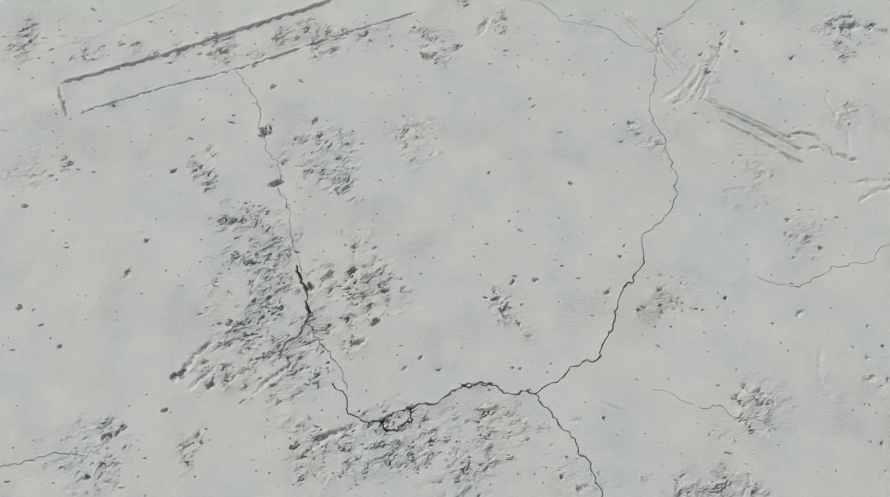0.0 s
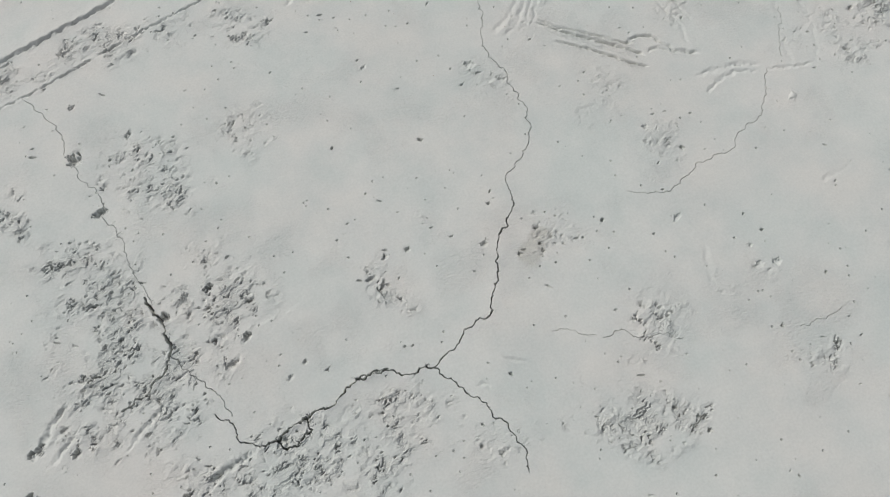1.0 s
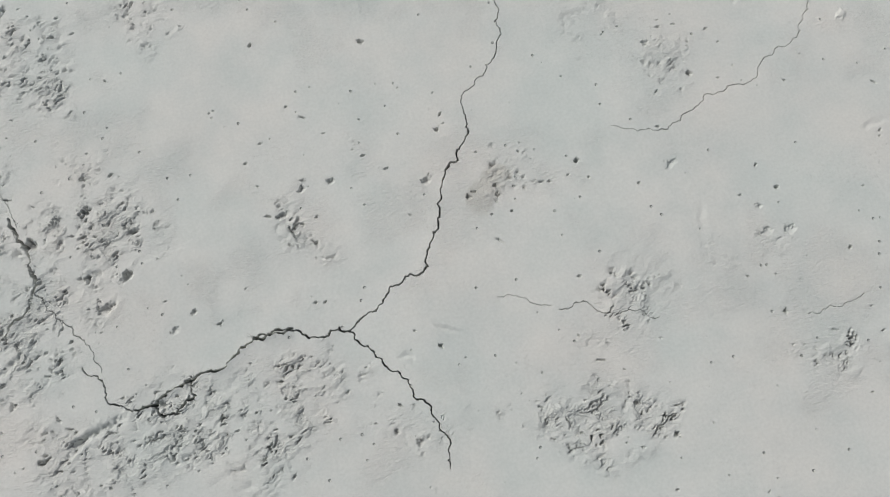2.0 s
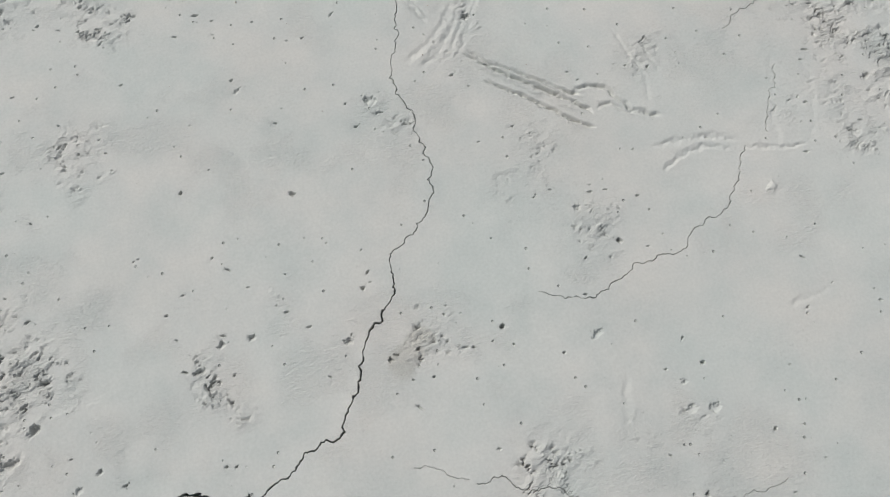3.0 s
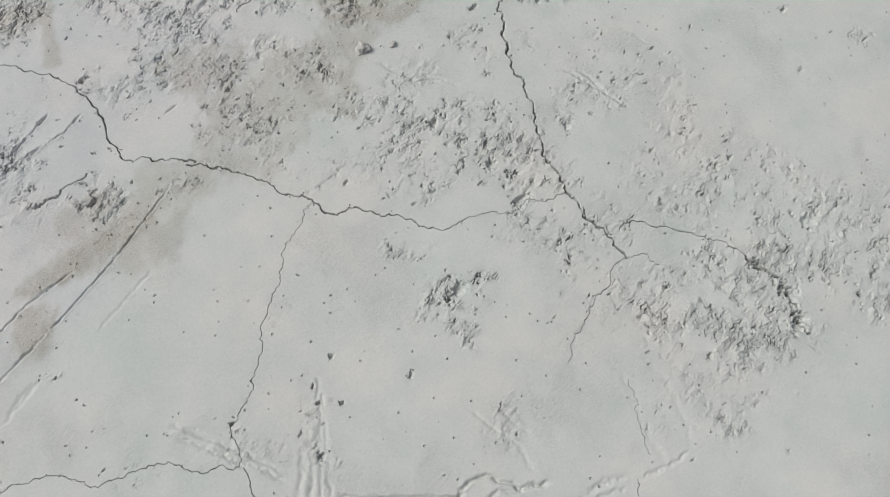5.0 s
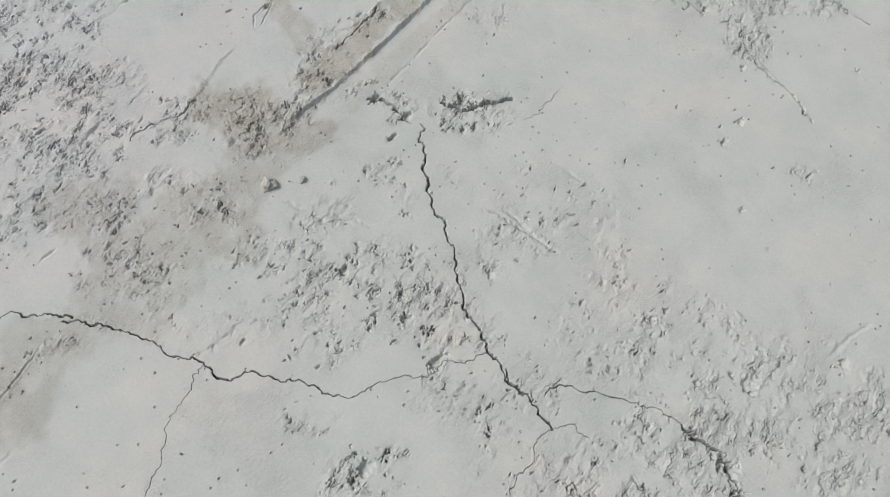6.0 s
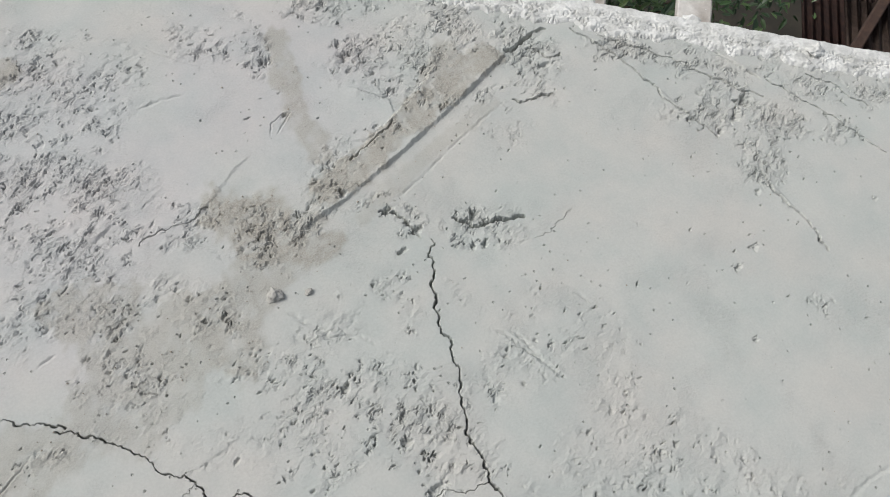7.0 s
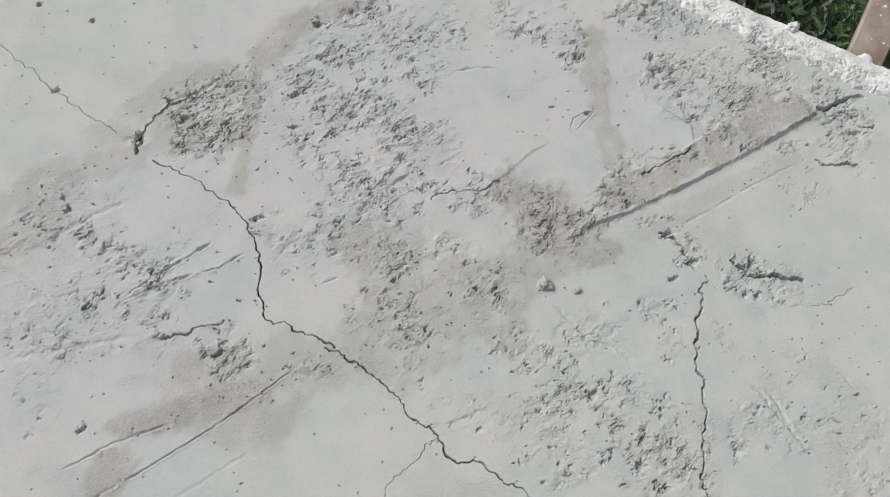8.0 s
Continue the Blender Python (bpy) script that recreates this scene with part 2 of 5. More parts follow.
crack(((0.528, 1.585), (0.549, 1.573), (0.572, 1.553), (0.595, 1.524), (0.614, 1.496), (0.631, 1.464), (0.65, 1.437), (0.664, 1.432), (0.676, 1.405), (0.685, 1.378), (0.707, 1.367), (0.731, 1.36), (0.748, 1.34), (0.758, 1.324), (0.781, 1.314), (0.794, 1.296), (0.808, 1.268), (0.823, 1.254),), 2.45, 8, 0.3, 1)
crack(((0.823, 1.254), (0.848, 1.247), (0.9, 1.238), (0.958, 1.211), (0.986, 1.215), (1.016, 1.198), (1.044, 1.193),), 1.28, 5.25, 0, 1.5)
crack(((0.542, 1.583), (0.53, 1.592), (0.506, 1.611), (0.478, 1.634), (0.453, 1.639), (0.44, 1.655), (0.441, 1.683), (0.437, 1.709), (0.446, 1.744), (0.442, 1.787), (0.431, 1.816), (0.424, 1.839), (0.412, 1.863),), 2.7, 9, 0.5, 1)
crack(((0.412, 1.863), (0.395, 1.881), (0.365, 1.917), (0.343, 1.938), (0.316, 1.962), (0.288, 1.979),), 2.47, 8, 0.3, 1)
crack(((0.229, 2.042), (0.183, 2.09), (0.131, 2.154), (0.098, 2.198), (0.073, 2.228), (0.034, 2.274), (-0.088, 2.387),), 1.36, 5.25, 0, 1.2)
crack(((-0.075, 1.324), (-0.052, 1.285), (-0.039, 1.272), (0.008, 1.275), (0.052, 1.257), (0.086, 1.248), (0.146, 1.222), (0.169, 1.188), (0.199, 1.179), (0.234, 1.172), (0.265, 1.166), (0.293, 1.142), (0.328, 1.114), (0.363, 1.095),), 1.2, 4.5, 0, 1.2)
crack(((1.188, 1.595), (1.19, 1.585), (1.167, 1.572), (1.154, 1.531), (1.136, 1.491), (1.115, 1.454), (1.118, 1.423), (1.106, 1.395), (1.105, 1.373), (1.09, 1.342), (1.071, 1.299), (1.054, 1.26), (1.058, 1.234), (1.049, 1.201), (1.054, 1.169), (1.046, 1.134), (1.052, 1.106),), 3.99, 10, 0.4, 1)
crack(((1.055, 1.155), (1.051, 1.125), (1.061, 1.081), (1.06, 1.039),), 3.23, 9, 0.2, 1)
crack(((1.06, 1.039), (1.022, 1.037), (0.996, 1.016), (0.953, 1.006), (0.921, 0.984), (0.891, 0.974), (0.87, 0.952),), 1.04, 4.5, 0, 1.2)
crack(((1.06, 1.039), (1.089, 1.031), (1.099, 0.998),), 0.88, 3.75, 0, 1)
crack(((1.085, 1.09), (1.125, 1.079), (1.144, 1.055), (1.197, 0.999), (1.222, 0.969), (1.233, 0.938), (1.24, 0.903), (1.256, 0.864), (1.243, 0.842), (1.239, 0.809), (1.239, 0.781),), 1.9, 8, 0.2, 1.2)
crack(((1.234, 0.933), (1.242, 0.904), (1.258, 0.868), (1.249, 0.822), (1.23, 0.795), (1.233, 0.772),), 4.275, 10, 1, 2)
crack(((0.851, 0.751), (0.831, 0.718), (0.817, 0.684), (0.797, 0.658), (0.749, 0.638), (0.717, 0.608), (0.672, 0.599), (0.639, 0.597), (0.617, 0.579), (0.584, 0.566), (0.562, 0.559),), 1.12, 4.5, 0, 1)
crack(((0.562, 0.559), (0.531, 0.565), (0.497, 0.58),), 0.72, 3, 0, 1)
crack(((0.89, 0.768), (0.902, 0.804), (0.923, 0.84), (0.934, 0.878),), 0.96, 4.5, 0, 1)
crack(((0.364, 0.337), (0.388, 0.342), (0.406, 0.335), (0.43, 0.319), (0.464, 0.313), (0.495, 0.299),), 0.96, 3.75, 0, 1)
crack(((0.285, 0.371), (0.318, 0.363), (0.354, 0.345),), 0.64, 2.25, 0, 1)
crack(((1.136, 1.688), (1.158, 1.676), (1.169, 1.645), (1.166, 1.621), (1.173, 1.607),), 5.7, 11, 1, 2)
crack(((1.245, 1.615), (1.262, 1.594), (1.28, 1.576), (1.321, 1.571), (1.36, 1.556),), 7.6, 13, 2, 2)
crack(((1.494, 1.788), (1.51, 1.772), (1.535, 1.768), (1.573, 1.763),), 5.7, 10, 1, 1.5)
crack(((1.352, 1.508), (1.387, 1.505), (1.419, 1.514), (1.444, 1.525),), 0.8, 3, 0, 1)
crack(((-0.929, 0.231), (-0.871, 0.245), (-0.812, 0.258), (-0.763, 0.269), (-0.721, 0.264),), 1.28, 4.5, 0, 1.5)
crack(((0.693, 0.263), (0.725, 0.268), (0.774, 0.275),), 0.64, 3, 0, 1)
crack(((0.272, 2.027), (0.261, 1.998),), 5.7, 11, 0, 2)
crack(((1.56, 1.894), (1.606, 1.911), (1.66, 1.914),), 6, 8, 1, 2)
crack(((1.604, 1.88), (1.618, 1.844), (1.649, 1.843),), 5, 8, 1, 2)
crack(((1.551, 1.9), (1.615, 1.91), (1.65, 1.919),), 7.25, 10.4, 1, 0.6)
crack(((0.75, 1.822), (0.794, 1.835), (0.844, 1.827), (0.879, 1.839),), 2.5, 5, 0.3, 2.5)
crack(((1.143, 1.808), (1.188, 1.823), (1.256, 1.851),), 3.5, 6, 0.5, 2)
crack(((0.378, 1.66), (0.349, 1.655), (0.316, 1.647), (0.285, 1.646),), 3.6, 7, 0.5, 2)
crack(((0.261, 2.004), (0.267, 2.034), (0.293, 2.061), (0.324, 2.094), (0.37, 2.1),), 3.4, 7, 1.5, 2)
crack(((1.71, 1.889), (1.749, 1.79), (1.771, 1.684), (1.786, 1.594), (1.806, 1.52),), 4.2, 9, 1.2, 1.6)
crack(((1.869, 1.681), (1.915, 1.616), (1.96, 1.552),), 3.6, 8, 1.2, 1.6)
crack(((1.822, 1.405), (1.824, 1.319), (1.824, 1.274), (1.818, 1.222),), 4.4, 9, 1.2, 1.6)
crack(((1.998, 1.583), (2.032, 1.498), (2.059, 1.426), (2.09, 1.325),), 2.6, 6, 1.2, 1.6)
crack(((2.087, 1.554), (2.126, 1.491), (2.147, 1.429),), 3, 7, 1.2, 1.6)
crack(((1.75, 1.851), (1.813, 1.774), (1.873, 1.696),), 2.6, 6, 1.2, 1.6)

# trowel furrows, board imprints and ridges: plan line (m), width, depth (mm, minus: a ridge), raggedness
groove(((-0.922, 1.053), (-0.685, 1.127), (-0.551, 1.179), (-0.403, 1.233), (-0.328, 1.262),), 5.6, 5.2, 0.5)
groove(((-0.922, 1.053), (-0.901, 1.009), (-0.884, 0.969),), 7, 6.4, 0.4)
groove(((-0.878, 0.973), (-0.709, 1.032), (-0.529, 1.082), (-0.311, 1.164), (-0.136, 1.223),), 4.8, 3.02, 1.4)
groove(((-0.13, 1.319), (0.056, 1.379), (0.125, 1.406), (0.214, 1.437),), 4, 2.6, 0.6)
groove(((0.042, 1.319), (0.109, 1.345), (0.179, 1.378),), 7.2, 1.04, 1.2)
groove(((0.035, 1.322), (0.07, 1.339), (0.144, 1.366), (0.173, 1.377),), 8.4, 0.88, 1.2)
groove(((1.168, 1.693), (1.242, 1.716), (1.338, 1.751), (1.443, 1.783),), 4, 1.5, 1)
groove(((0.933, 0.91), (0.925, 0.86), (0.906, 0.793), (0.9, 0.737),), 9.9, 0.65, 1.2)
groove(((0.979, 0.9), (0.981, 0.838), (0.966, 0.771), (0.94, 0.728),), 9.9, 0.65, 1.2)
groove(((0.325, 2.1), (0.376, 2.112), (0.463, 2.166),), 7, 3.2, 0.8)
groove(((0.91, 2.241), (0.955, 2.182), (1.001, 2.132),), 3, 1.6, 0.3)
groove(((0.85, 2.092), (0.896, 2.098), (0.946, 2.087),), 6, 2.4, 0.6)
groove(((1.346, 1.397), (1.366, 1.348),), 3, 1.6, 0.3)
groove(((0.189, 0.358), (0.203, 0.343), (0.232, 0.333),), 6, 2.6, 0.5)
groove(((-0.511, 0.473), (-0.545, 0.447), (-0.567, 0.409),), 8, 4.5, 0.6)
groove(((-0.255, 0.448), (-0.235, 0.469), (-0.224, 0.48),), 7, 4, 0.6)
groove(((-0.323, 0.284), (-0.279, 0.299), (-0.229, 0.318),), 9, 3.5, 0.8)
groove(((0.017, 1.204), (0, 1.166), (-0.012, 1.144),), 12, 4, 0.5)
groove(((0.906, 1.598), (0.952, 1.518), (0.993, 1.491),), 9, 2.2, 0.7)
groove(((0.966, 1.531), (1.015, 1.467),), 8, 2, 0.7)
groove(((1.192, 1.404), (1.217, 1.342), (1.24, 1.282),), 6, 3, 0.9)
groove(((1.355, 1.392), (1.366, 1.351),), 4, 2, 0.5)
groove(((1.217, 1.384), (1.229, 1.318), (1.247, 1.262),), 7, 2.4, 0.9)
groove(((1.507, 0.881), (1.566, 0.887), (1.627, 0.883),), 6, 2, 0.9)
groove(((0.592, 0.449), (0.584, 0.401), (0.576, 0.362),), 9, 0.8, 1.4)
groove(((0.16, 0.3), (0.154, 0.313), (0.133, 0.322),), 7, 2.6, 0.7)
groove(((-0.333, 0.265), (-0.286, 0.3), (-0.233, 0.313),), 9, 4, 0.9)
groove(((-0.49, 0.43), (-0.525, 0.409), (-0.552, 0.378),), 8, 3, 0.9)
groove(((-0.437, 0.366), (-0.398, 0.402), (-0.358, 0.428),), 7, 3, 0.9)
groove(((0.044, 1.815), (0.095, 1.775), (0.145, 1.707),), 5, 1.5, 0.8)
groove(((0.109, 1.847), (0.186, 1.885), (0.248, 1.906),), 7, 2, 0.9)
groove(((0.061, 1.655), (0.164, 1.657), (0.248, 1.659),), 8, 1.8, 0.9)
groove(((0.271, 1.394), (0.359, 1.431), (0.398, 1.445),), 4, 1.2, 0.6)
groove(((1.003, 0.448), (0.989, 0.404), (1.011, 0.379), (1.047, 0.387), (1.072, 0.424), (1.07, 0.462),), 9, 1.2, 1.1)
groove(((0.838, 0.502), (0.876, 0.51), (0.916, 0.518),), 7, 1.2, 0.9)
groove(((0.46, 0.985), (0.484, 0.961), (0.55, 0.919), (0.608, 0.881), (0.63, 0.876),), 5.2, 4.99, 0.6)
groove(((0.454, 0.979), (0.495, 0.945), (0.559, 0.9), (0.602, 0.871), (0.639, 0.841),), 5.2, 7.06, 0.6)
groove(((0.46, 0.97), (0.505, 0.927), (0.554, 0.892), (0.617, 0.846),), 7, -2.2, 0.3)
groove(((0.475, 0.927), (0.533, 0.89), (0.574, 0.859), (0.607, 0.832), (0.638, 0.817),), 5.2, 6.24, 0.6)
groove(((0.609, 0.883), (0.639, 0.889), (0.661, 0.882), (0.679, 0.862), (0.694, 0.838), (0.743, 0.818),), 6.5, 5.62, 0.6)
groove(((0.641, 0.844), (0.652, 0.853), (0.664, 0.856), (0.684, 0.839), (0.705, 0.824),), 5, 3.6, 0.6)
groove(((0.531, 1.156), (0.498, 1.088), (0.461, 1.026), (0.437, 0.979),), 6.4, 1.4, 0.8)
groove(((0.528, 1.136), (0.487, 1.052), (0.447, 0.968),), 6.4, 1.1, 0.8)
groove(((0.454, 1.071), (0.44, 1.038), (0.402, 1.0), (0.359, 0.97),), 8, 1.3, 0.8)
groove(((0.45, 1.042), (0.411, 0.994), (0.372, 0.963),), 9.6, -1.2, 0.8)
groove(((0.463, 1.045), (0.423, 0.987), (0.383, 0.956),), 8, 1.5, 0.8)
groove(((0.487, 1.095), (0.471, 1.062), (0.448, 1.013), (0.409, 0.975),), 6.4, -0.9, 0.8)
groove(((0.302, 1.211), (0.335, 1.167), (0.377, 1.111), (0.413, 1.048),), 9.6, 2.16, 0.8)
groove(((0.302, 1.202), (0.337, 1.152), (0.382, 1.093), (0.414, 1.041),), 6, -1.5, 0.5)
groove(((0.302, 1.192), (0.34, 1.138), (0.387, 1.074), (0.414, 1.031),), 8, 2.4, 0.8)
groove(((0.849, 0.76), (0.808, 0.774), (0.767, 0.777), (0.707, 0.773),), 9.6, 2.04, 0.8)
groove(((0.834, 0.751), (0.787, 0.761), (0.749, 0.752), (0.715, 0.73),), 8, 2.04, 0.8)
groove(((0.95, 0.739), (0.901, 0.74), (0.844, 0.751),), 6, 2.4, 0.8)
groove(((0.695, 0.984), (0.713, 0.93), (0.729, 0.89), (0.725, 0.845),), 6, 1.43, 0.8)
groove(((0.736, 0.965), (0.741, 0.924), (0.755, 0.89),), 5, 1.32, 0.9)
groove(((0.486, 1.566), (0.412, 1.525), (0.35, 1.494), (0.283, 1.465), (0.214, 1.437),), 3, 2.6, 0.5)
groove(((0.286, 1.509), (0.245, 1.503), (0.201, 1.496), (0.165, 1.482), (0.127, 1.471),), 3, 2.4, 0.6)
groove(((0.376, 1.804), (0.321, 1.776), (0.275, 1.753), (0.226, 1.725),), 4, 3.17, 0.9)
groove(((0.423, 1.774), (0.378, 1.751), (0.31, 1.744), (0.226, 1.722),), 4, 2.29, 0.9)
groove(((0.572, 1.702), (0.546, 1.698), (0.532, 1.693),), 4, 3, 0.4)
groove(((1.039, 1.924), (1.053, 1.951), (1.08, 1.963), (1.097, 1.959), (1.073, 1.941), (1.049, 1.921),), 3, 2.4, 0.3)
groove(((1.94, 1.718), (1.964, 1.653), (1.992, 1.586),), 5, 5.28, 0.9)

# ledges left by boards and the trowel, the left side standing higher: plan line (m), height, reach (mm), raggedness
ledge(((-0.922, 1.053), (-0.685, 1.127), (-0.551, 1.179), (-0.403, 1.233), (-0.328, 1.262),), 4, 45, 0.4)
ledge(((-0.13, 1.319), (0.056, 1.379), (0.125, 1.406),), 2, 30, 0.5)
ledge(((0.99, 1.718), (1.089, 1.737), (1.231, 1.779), (1.389, 1.832), (1.553, 1.894),), 6, 60, 0.7)
ledge(((1.416, 1.936), (1.307, 1.878), (1.181, 1.821), (1.118, 1.8),), 4, 25, 0.8)
ledge(((-0.102, 0.545), (-0.128, 0.526), (-0.183, 0.52), (-0.204, 0.504),), 0.8, 25, 1.2)
ledge(((0.463, 2.166), (0.376, 2.112), (0.325, 2.1), (0.272, 2.039),), 3.5, 30, 0.7)
ledge(((0.831, 1.826), (0.865, 1.833), (0.942, 1.885), (0.999, 1.911),), 1.8, 30, 0.7)
ledge(((1.392, 1.611), (1.317, 1.755),), 0.1, 10, 0.6)
ledge(((1.152, 1.851), (1.192, 1.837), (1.265, 1.858), (1.276, 1.899), (1.217, 1.969),), 2.5, 20, 0.7)
ledge(((-0.884, 0.969), (-0.901, 1.009), (-0.922, 1.053),), 4, 30, 0.4)
ledge(((-0.956, 1.152), (-0.859, 1.184), (-0.751, 1.233), (-0.665, 1.275),), 1, 30, 1.2)
ledge(((0.226, 1.725), (0.275, 1.753), (0.321, 1.776), (0.376, 1.804),), 2.4, 14, 0.5)
ledge(((0.226, 1.722), (0.31, 1.744), (0.378, 1.751), (0.423, 1.774),), 2.0, 14, 0.7)
ledge(((0.468, 1.772), (0.527, 1.789), (0.61, 1.825), (0.676, 1.86), (0.739, 1.892),), 2.2, 30, 0.6)
ledge(((0.214, 1.437), (0.283, 1.465), (0.35, 1.494), (0.412, 1.525), (0.486, 1.566),), 1.2, 20, 0.4)
ledge(((1.806, 1.52), (1.786, 1.594), (1.771, 1.684), (1.749, 1.79), (1.71, 1.889),), 1.4, 28.8, 0.5)
ledge(((1.818, 1.222), (1.824, 1.274), (1.824, 1.319), (1.822, 1.405),), 1.4, 25.6, 0.5)
ledge(((2.09, 1.325), (2.059, 1.426), (2.032, 1.498), (1.998, 1.583),), 1.1, 35.2, 0.5)

# torn, open-textured patches: centre, half sizes (m), turn, strength
coarse(-0.442, 0.596, 0.093, 0.133, -1, 0.64)
coarse(-0.367, 0.876, 0.041, 0.054, -2, 0.58)
coarse(-0.413, 0.450, 0.121, 0.089, -1, 0.64)
coarse(-0.227, 0.569, 0.059, 0.088, -1, 0.63)
coarse(-0.247, 0.264, 0.109, 0.059, -1, 0.64)
coarse(-0.108, 0.272, 0.109, 0.059, -1, 0.64)
coarse(0.002, 0.291, 0.069, 0.050, -1, 0.672)
coarse(-0.482, 0.730, 0.068, 0.038, -1, 0.58)
coarse(-0.575, 0.835, 0.035, 0.081, -1, 0.45)
coarse(-0.712, 0.268, 0.072, 0.061, -1, 0.55)
coarse(-0.538, 0.267, 0.025, 0.040, -1, 0.5)
coarse(-0.098, 1.122, 0.044, 0.039, -2, 0.58)
coarse(0.045, 1.185, 0.040, 0.031, -2, 0.58)
coarse(0.789, 1.120, 0.053, 0.051, -2, 0.64)
coarse(-0.139, 0.903, 0.058, 0.055, -2, 0.5)
coarse(0.312, 0.526, 0.037, 0.043, -1, 0.5)
coarse(-0.598, 1.139, 0.151, 0.034, -2, 0.45)
coarse(-0.360, 1.154, 0.175, 0.046, -2, 0.5)
coarse(0.019, 0.531, 0.032, 0.045, -1, 0.4)
coarse(-0.714, 1.159, 0.077, 0.022, -2, 0.6)
coarse(0.388, 0.184, 0.096, 0.043, -10, 0.546)
coarse(0.457, 0.157, 0.044, 0.029, -10, 0.588)
coarse(0.318, 0.211, 0.037, 0.036, -10, 0.6)
coarse(-0.178, 0.891, 0.038, 0.042, -11, 0.5)
coarse(-0.071, 0.276, 0.134, 0.066, -10, 0.588)
coarse(-0.221, 0.274, 0.127, 0.051, -10, 0.64)
coarse(0.008, 0.306, 0.083, 0.052, -10, 0.5)
coarse(-0.263, 0.608, 0.064, 0.067, -11, 0.6)
coarse(-0.221, 0.535, 0.039, 0.048, -11, 0.714)
coarse(0.331, 0.547, 0.048, 0.042, -11, 0.45)
coarse(0.467, 0.359, 0.038, 0.055, -11, 0.35)
coarse(0.008, 0.533, 0.016, 0.033, -11, 0.5)
coarse(0.703, 0.192, 0.045, 0.037, -10, 0.4)
coarse(1.156, 0.873, 0.126, 0.120, -12, 0.54)
coarse(1.249, 0.919, 0.059, 0.056, -12, 0.72)
coarse(1.074, 0.723, 0.055, 0.024, -12, 0.54)
coarse(1.006, 1.163, 0.143, 0.060, -11, 0.36)
coarse(1.041, 0.489, 0.052, 0.034, -13, 0.27)
coarse(0.340, 0.567, 0.048, 0.031, -13, 0.27)
coarse(-0.034, 1.273, 0.032, 0.019, -11, 0.81)
coarse(0.318, 0.891, 0.043, 0.037, -12, 0.315)
coarse(-0.105, 1.116, 0.043, 0.036, -12, 0.81)
coarse(-0.110, 0.937, 0.037, 0.027, -12, 0.45)
coarse(1.226, 1.120, 0.125, 0.061, -11, 0.36)
coarse(1.066, 0.957, 0.059, 0.066, -12, 0.45)
coarse(1.141, 0.856, 0.111, 0.061, -30, 0.85)
coarse(1.264, 0.901, 0.057, 0.065, -30, 0.7)
coarse(1.042, 0.722, 0.044, 0.023, -30, 0.6)
coarse(0.986, 1.326, 0.101, 0.041, -30, 0.7)
coarse(0.859, 1.408, 0.081, 0.072, -30, 0.4)
coarse(1.048, 1.257, 0.060, 0.095, -30, 0.5)
coarse(0.779, 1.240, 0.068, 0.027, -30, 0.5)
coarse(1.023, 1.054, 0.076, 0.131, -30, 0.4)
coarse(0.383, 1.600, 0.055, 0.044, -30, 1)
coarse(0.193, 1.705, 0.035, 0.040, -30, 0.7)
coarse(0.778, 1.114, 0.045, 0.051, -30, 1)
coarse(-0.037, 1.277, 0.017, 0.013, -30, 0.9)
coarse(0.027, 1.160, 0.051, 0.034, -30, 0.4)
coarse(0.721, 0.926, 0.044, 0.065, -30, 0.3)
coarse(-0.090, 1.133, 0.033, 0.025, -30, 0.5)
coarse(1.310, 1.077, 0.060, 0.070, -30, 0.45)
coarse(0.173, 1.377, 0.028, 0.020, -30, 0.5)
coarse(0.740, 2.135, 0.118, 0.178, -28, 0.55)
coarse(0.665, 1.904, 0.119, 0.140, -29, 0.65)
coarse(1.293, 1.994, 0.061, 0.059, -27, 1)
coarse(1.111, 2.104, 0.019, 0.041, -27, 1)
coarse(1.888, 1.514, 0.072, 0.067, -28, 1)
coarse(1.847, 1.419, 0.052, 0.049, -28, 0.9)
coarse(1.827, 1.602, 0.060, 0.038, -28, 0.7)
coarse(0.931, 1.413, 0.116, 0.067, -30, 0.45)
coarse(0.990, 1.304, 0.115, 0.046, -31, 0.7)
coarse(1.170, 1.638, 0.045, 0.026, -29, 0.8)
coarse(1.282, 1.569, 0.067, 0.036, -29, 0.8)
coarse(1.269, 1.065, 0.213, 0.083, -31, 0.4)
coarse(1.379, 0.918, 0.138, 0.044, -31, 0.55)
coarse(1.246, 1.309, 0.058, 0.052, -30, 0.4)
coarse(1.139, 1.302, 0.028, 0.029, -30, 0.5)
coarse(0.802, 1.829, 0.056, 0.034, -29, 0.6)
coarse(1.573, 1.842, 0.070, 0.077, -27, 0.7)
coarse(1.079, 1.523, 0.115, 0.054, -30, 0.35)
coarse(2.092, 1.540, 0.128, 0.049, -27, 0.5)
coarse(2.126, 1.454, 0.076, 0.040, -28, 0.5)
coarse(1.720, 1.147, 0.021, 0.023, -30, 0.5)
coarse(0.380, 2.041, 0.075, 0.076, -9, 1)
coarse(0.624, 2.170, 0.043, 0.054, -8, 0.9)
coarse(0.647, 1.987, 0.125, 0.117, -9, 0.7)
coarse(0.738, 2.133, 0.088, 0.115, -8, 0.4)
coarse(0.372, 1.594, 0.052, 0.034, -11, 1)
coarse(1.286, 2.012, 0.059, 0.066, -8, 1)
coarse(1.392, 1.968, 0.083, 0.089, -8, 0.7)
coarse(1.516, 2.052, 0.074, 0.063, -8, 0.6)
coarse(0.203, 1.687, 0.051, 0.039, -10, 0.5)
coarse(0.112, 1.630, 0.058, 0.074, -11, 0.4)
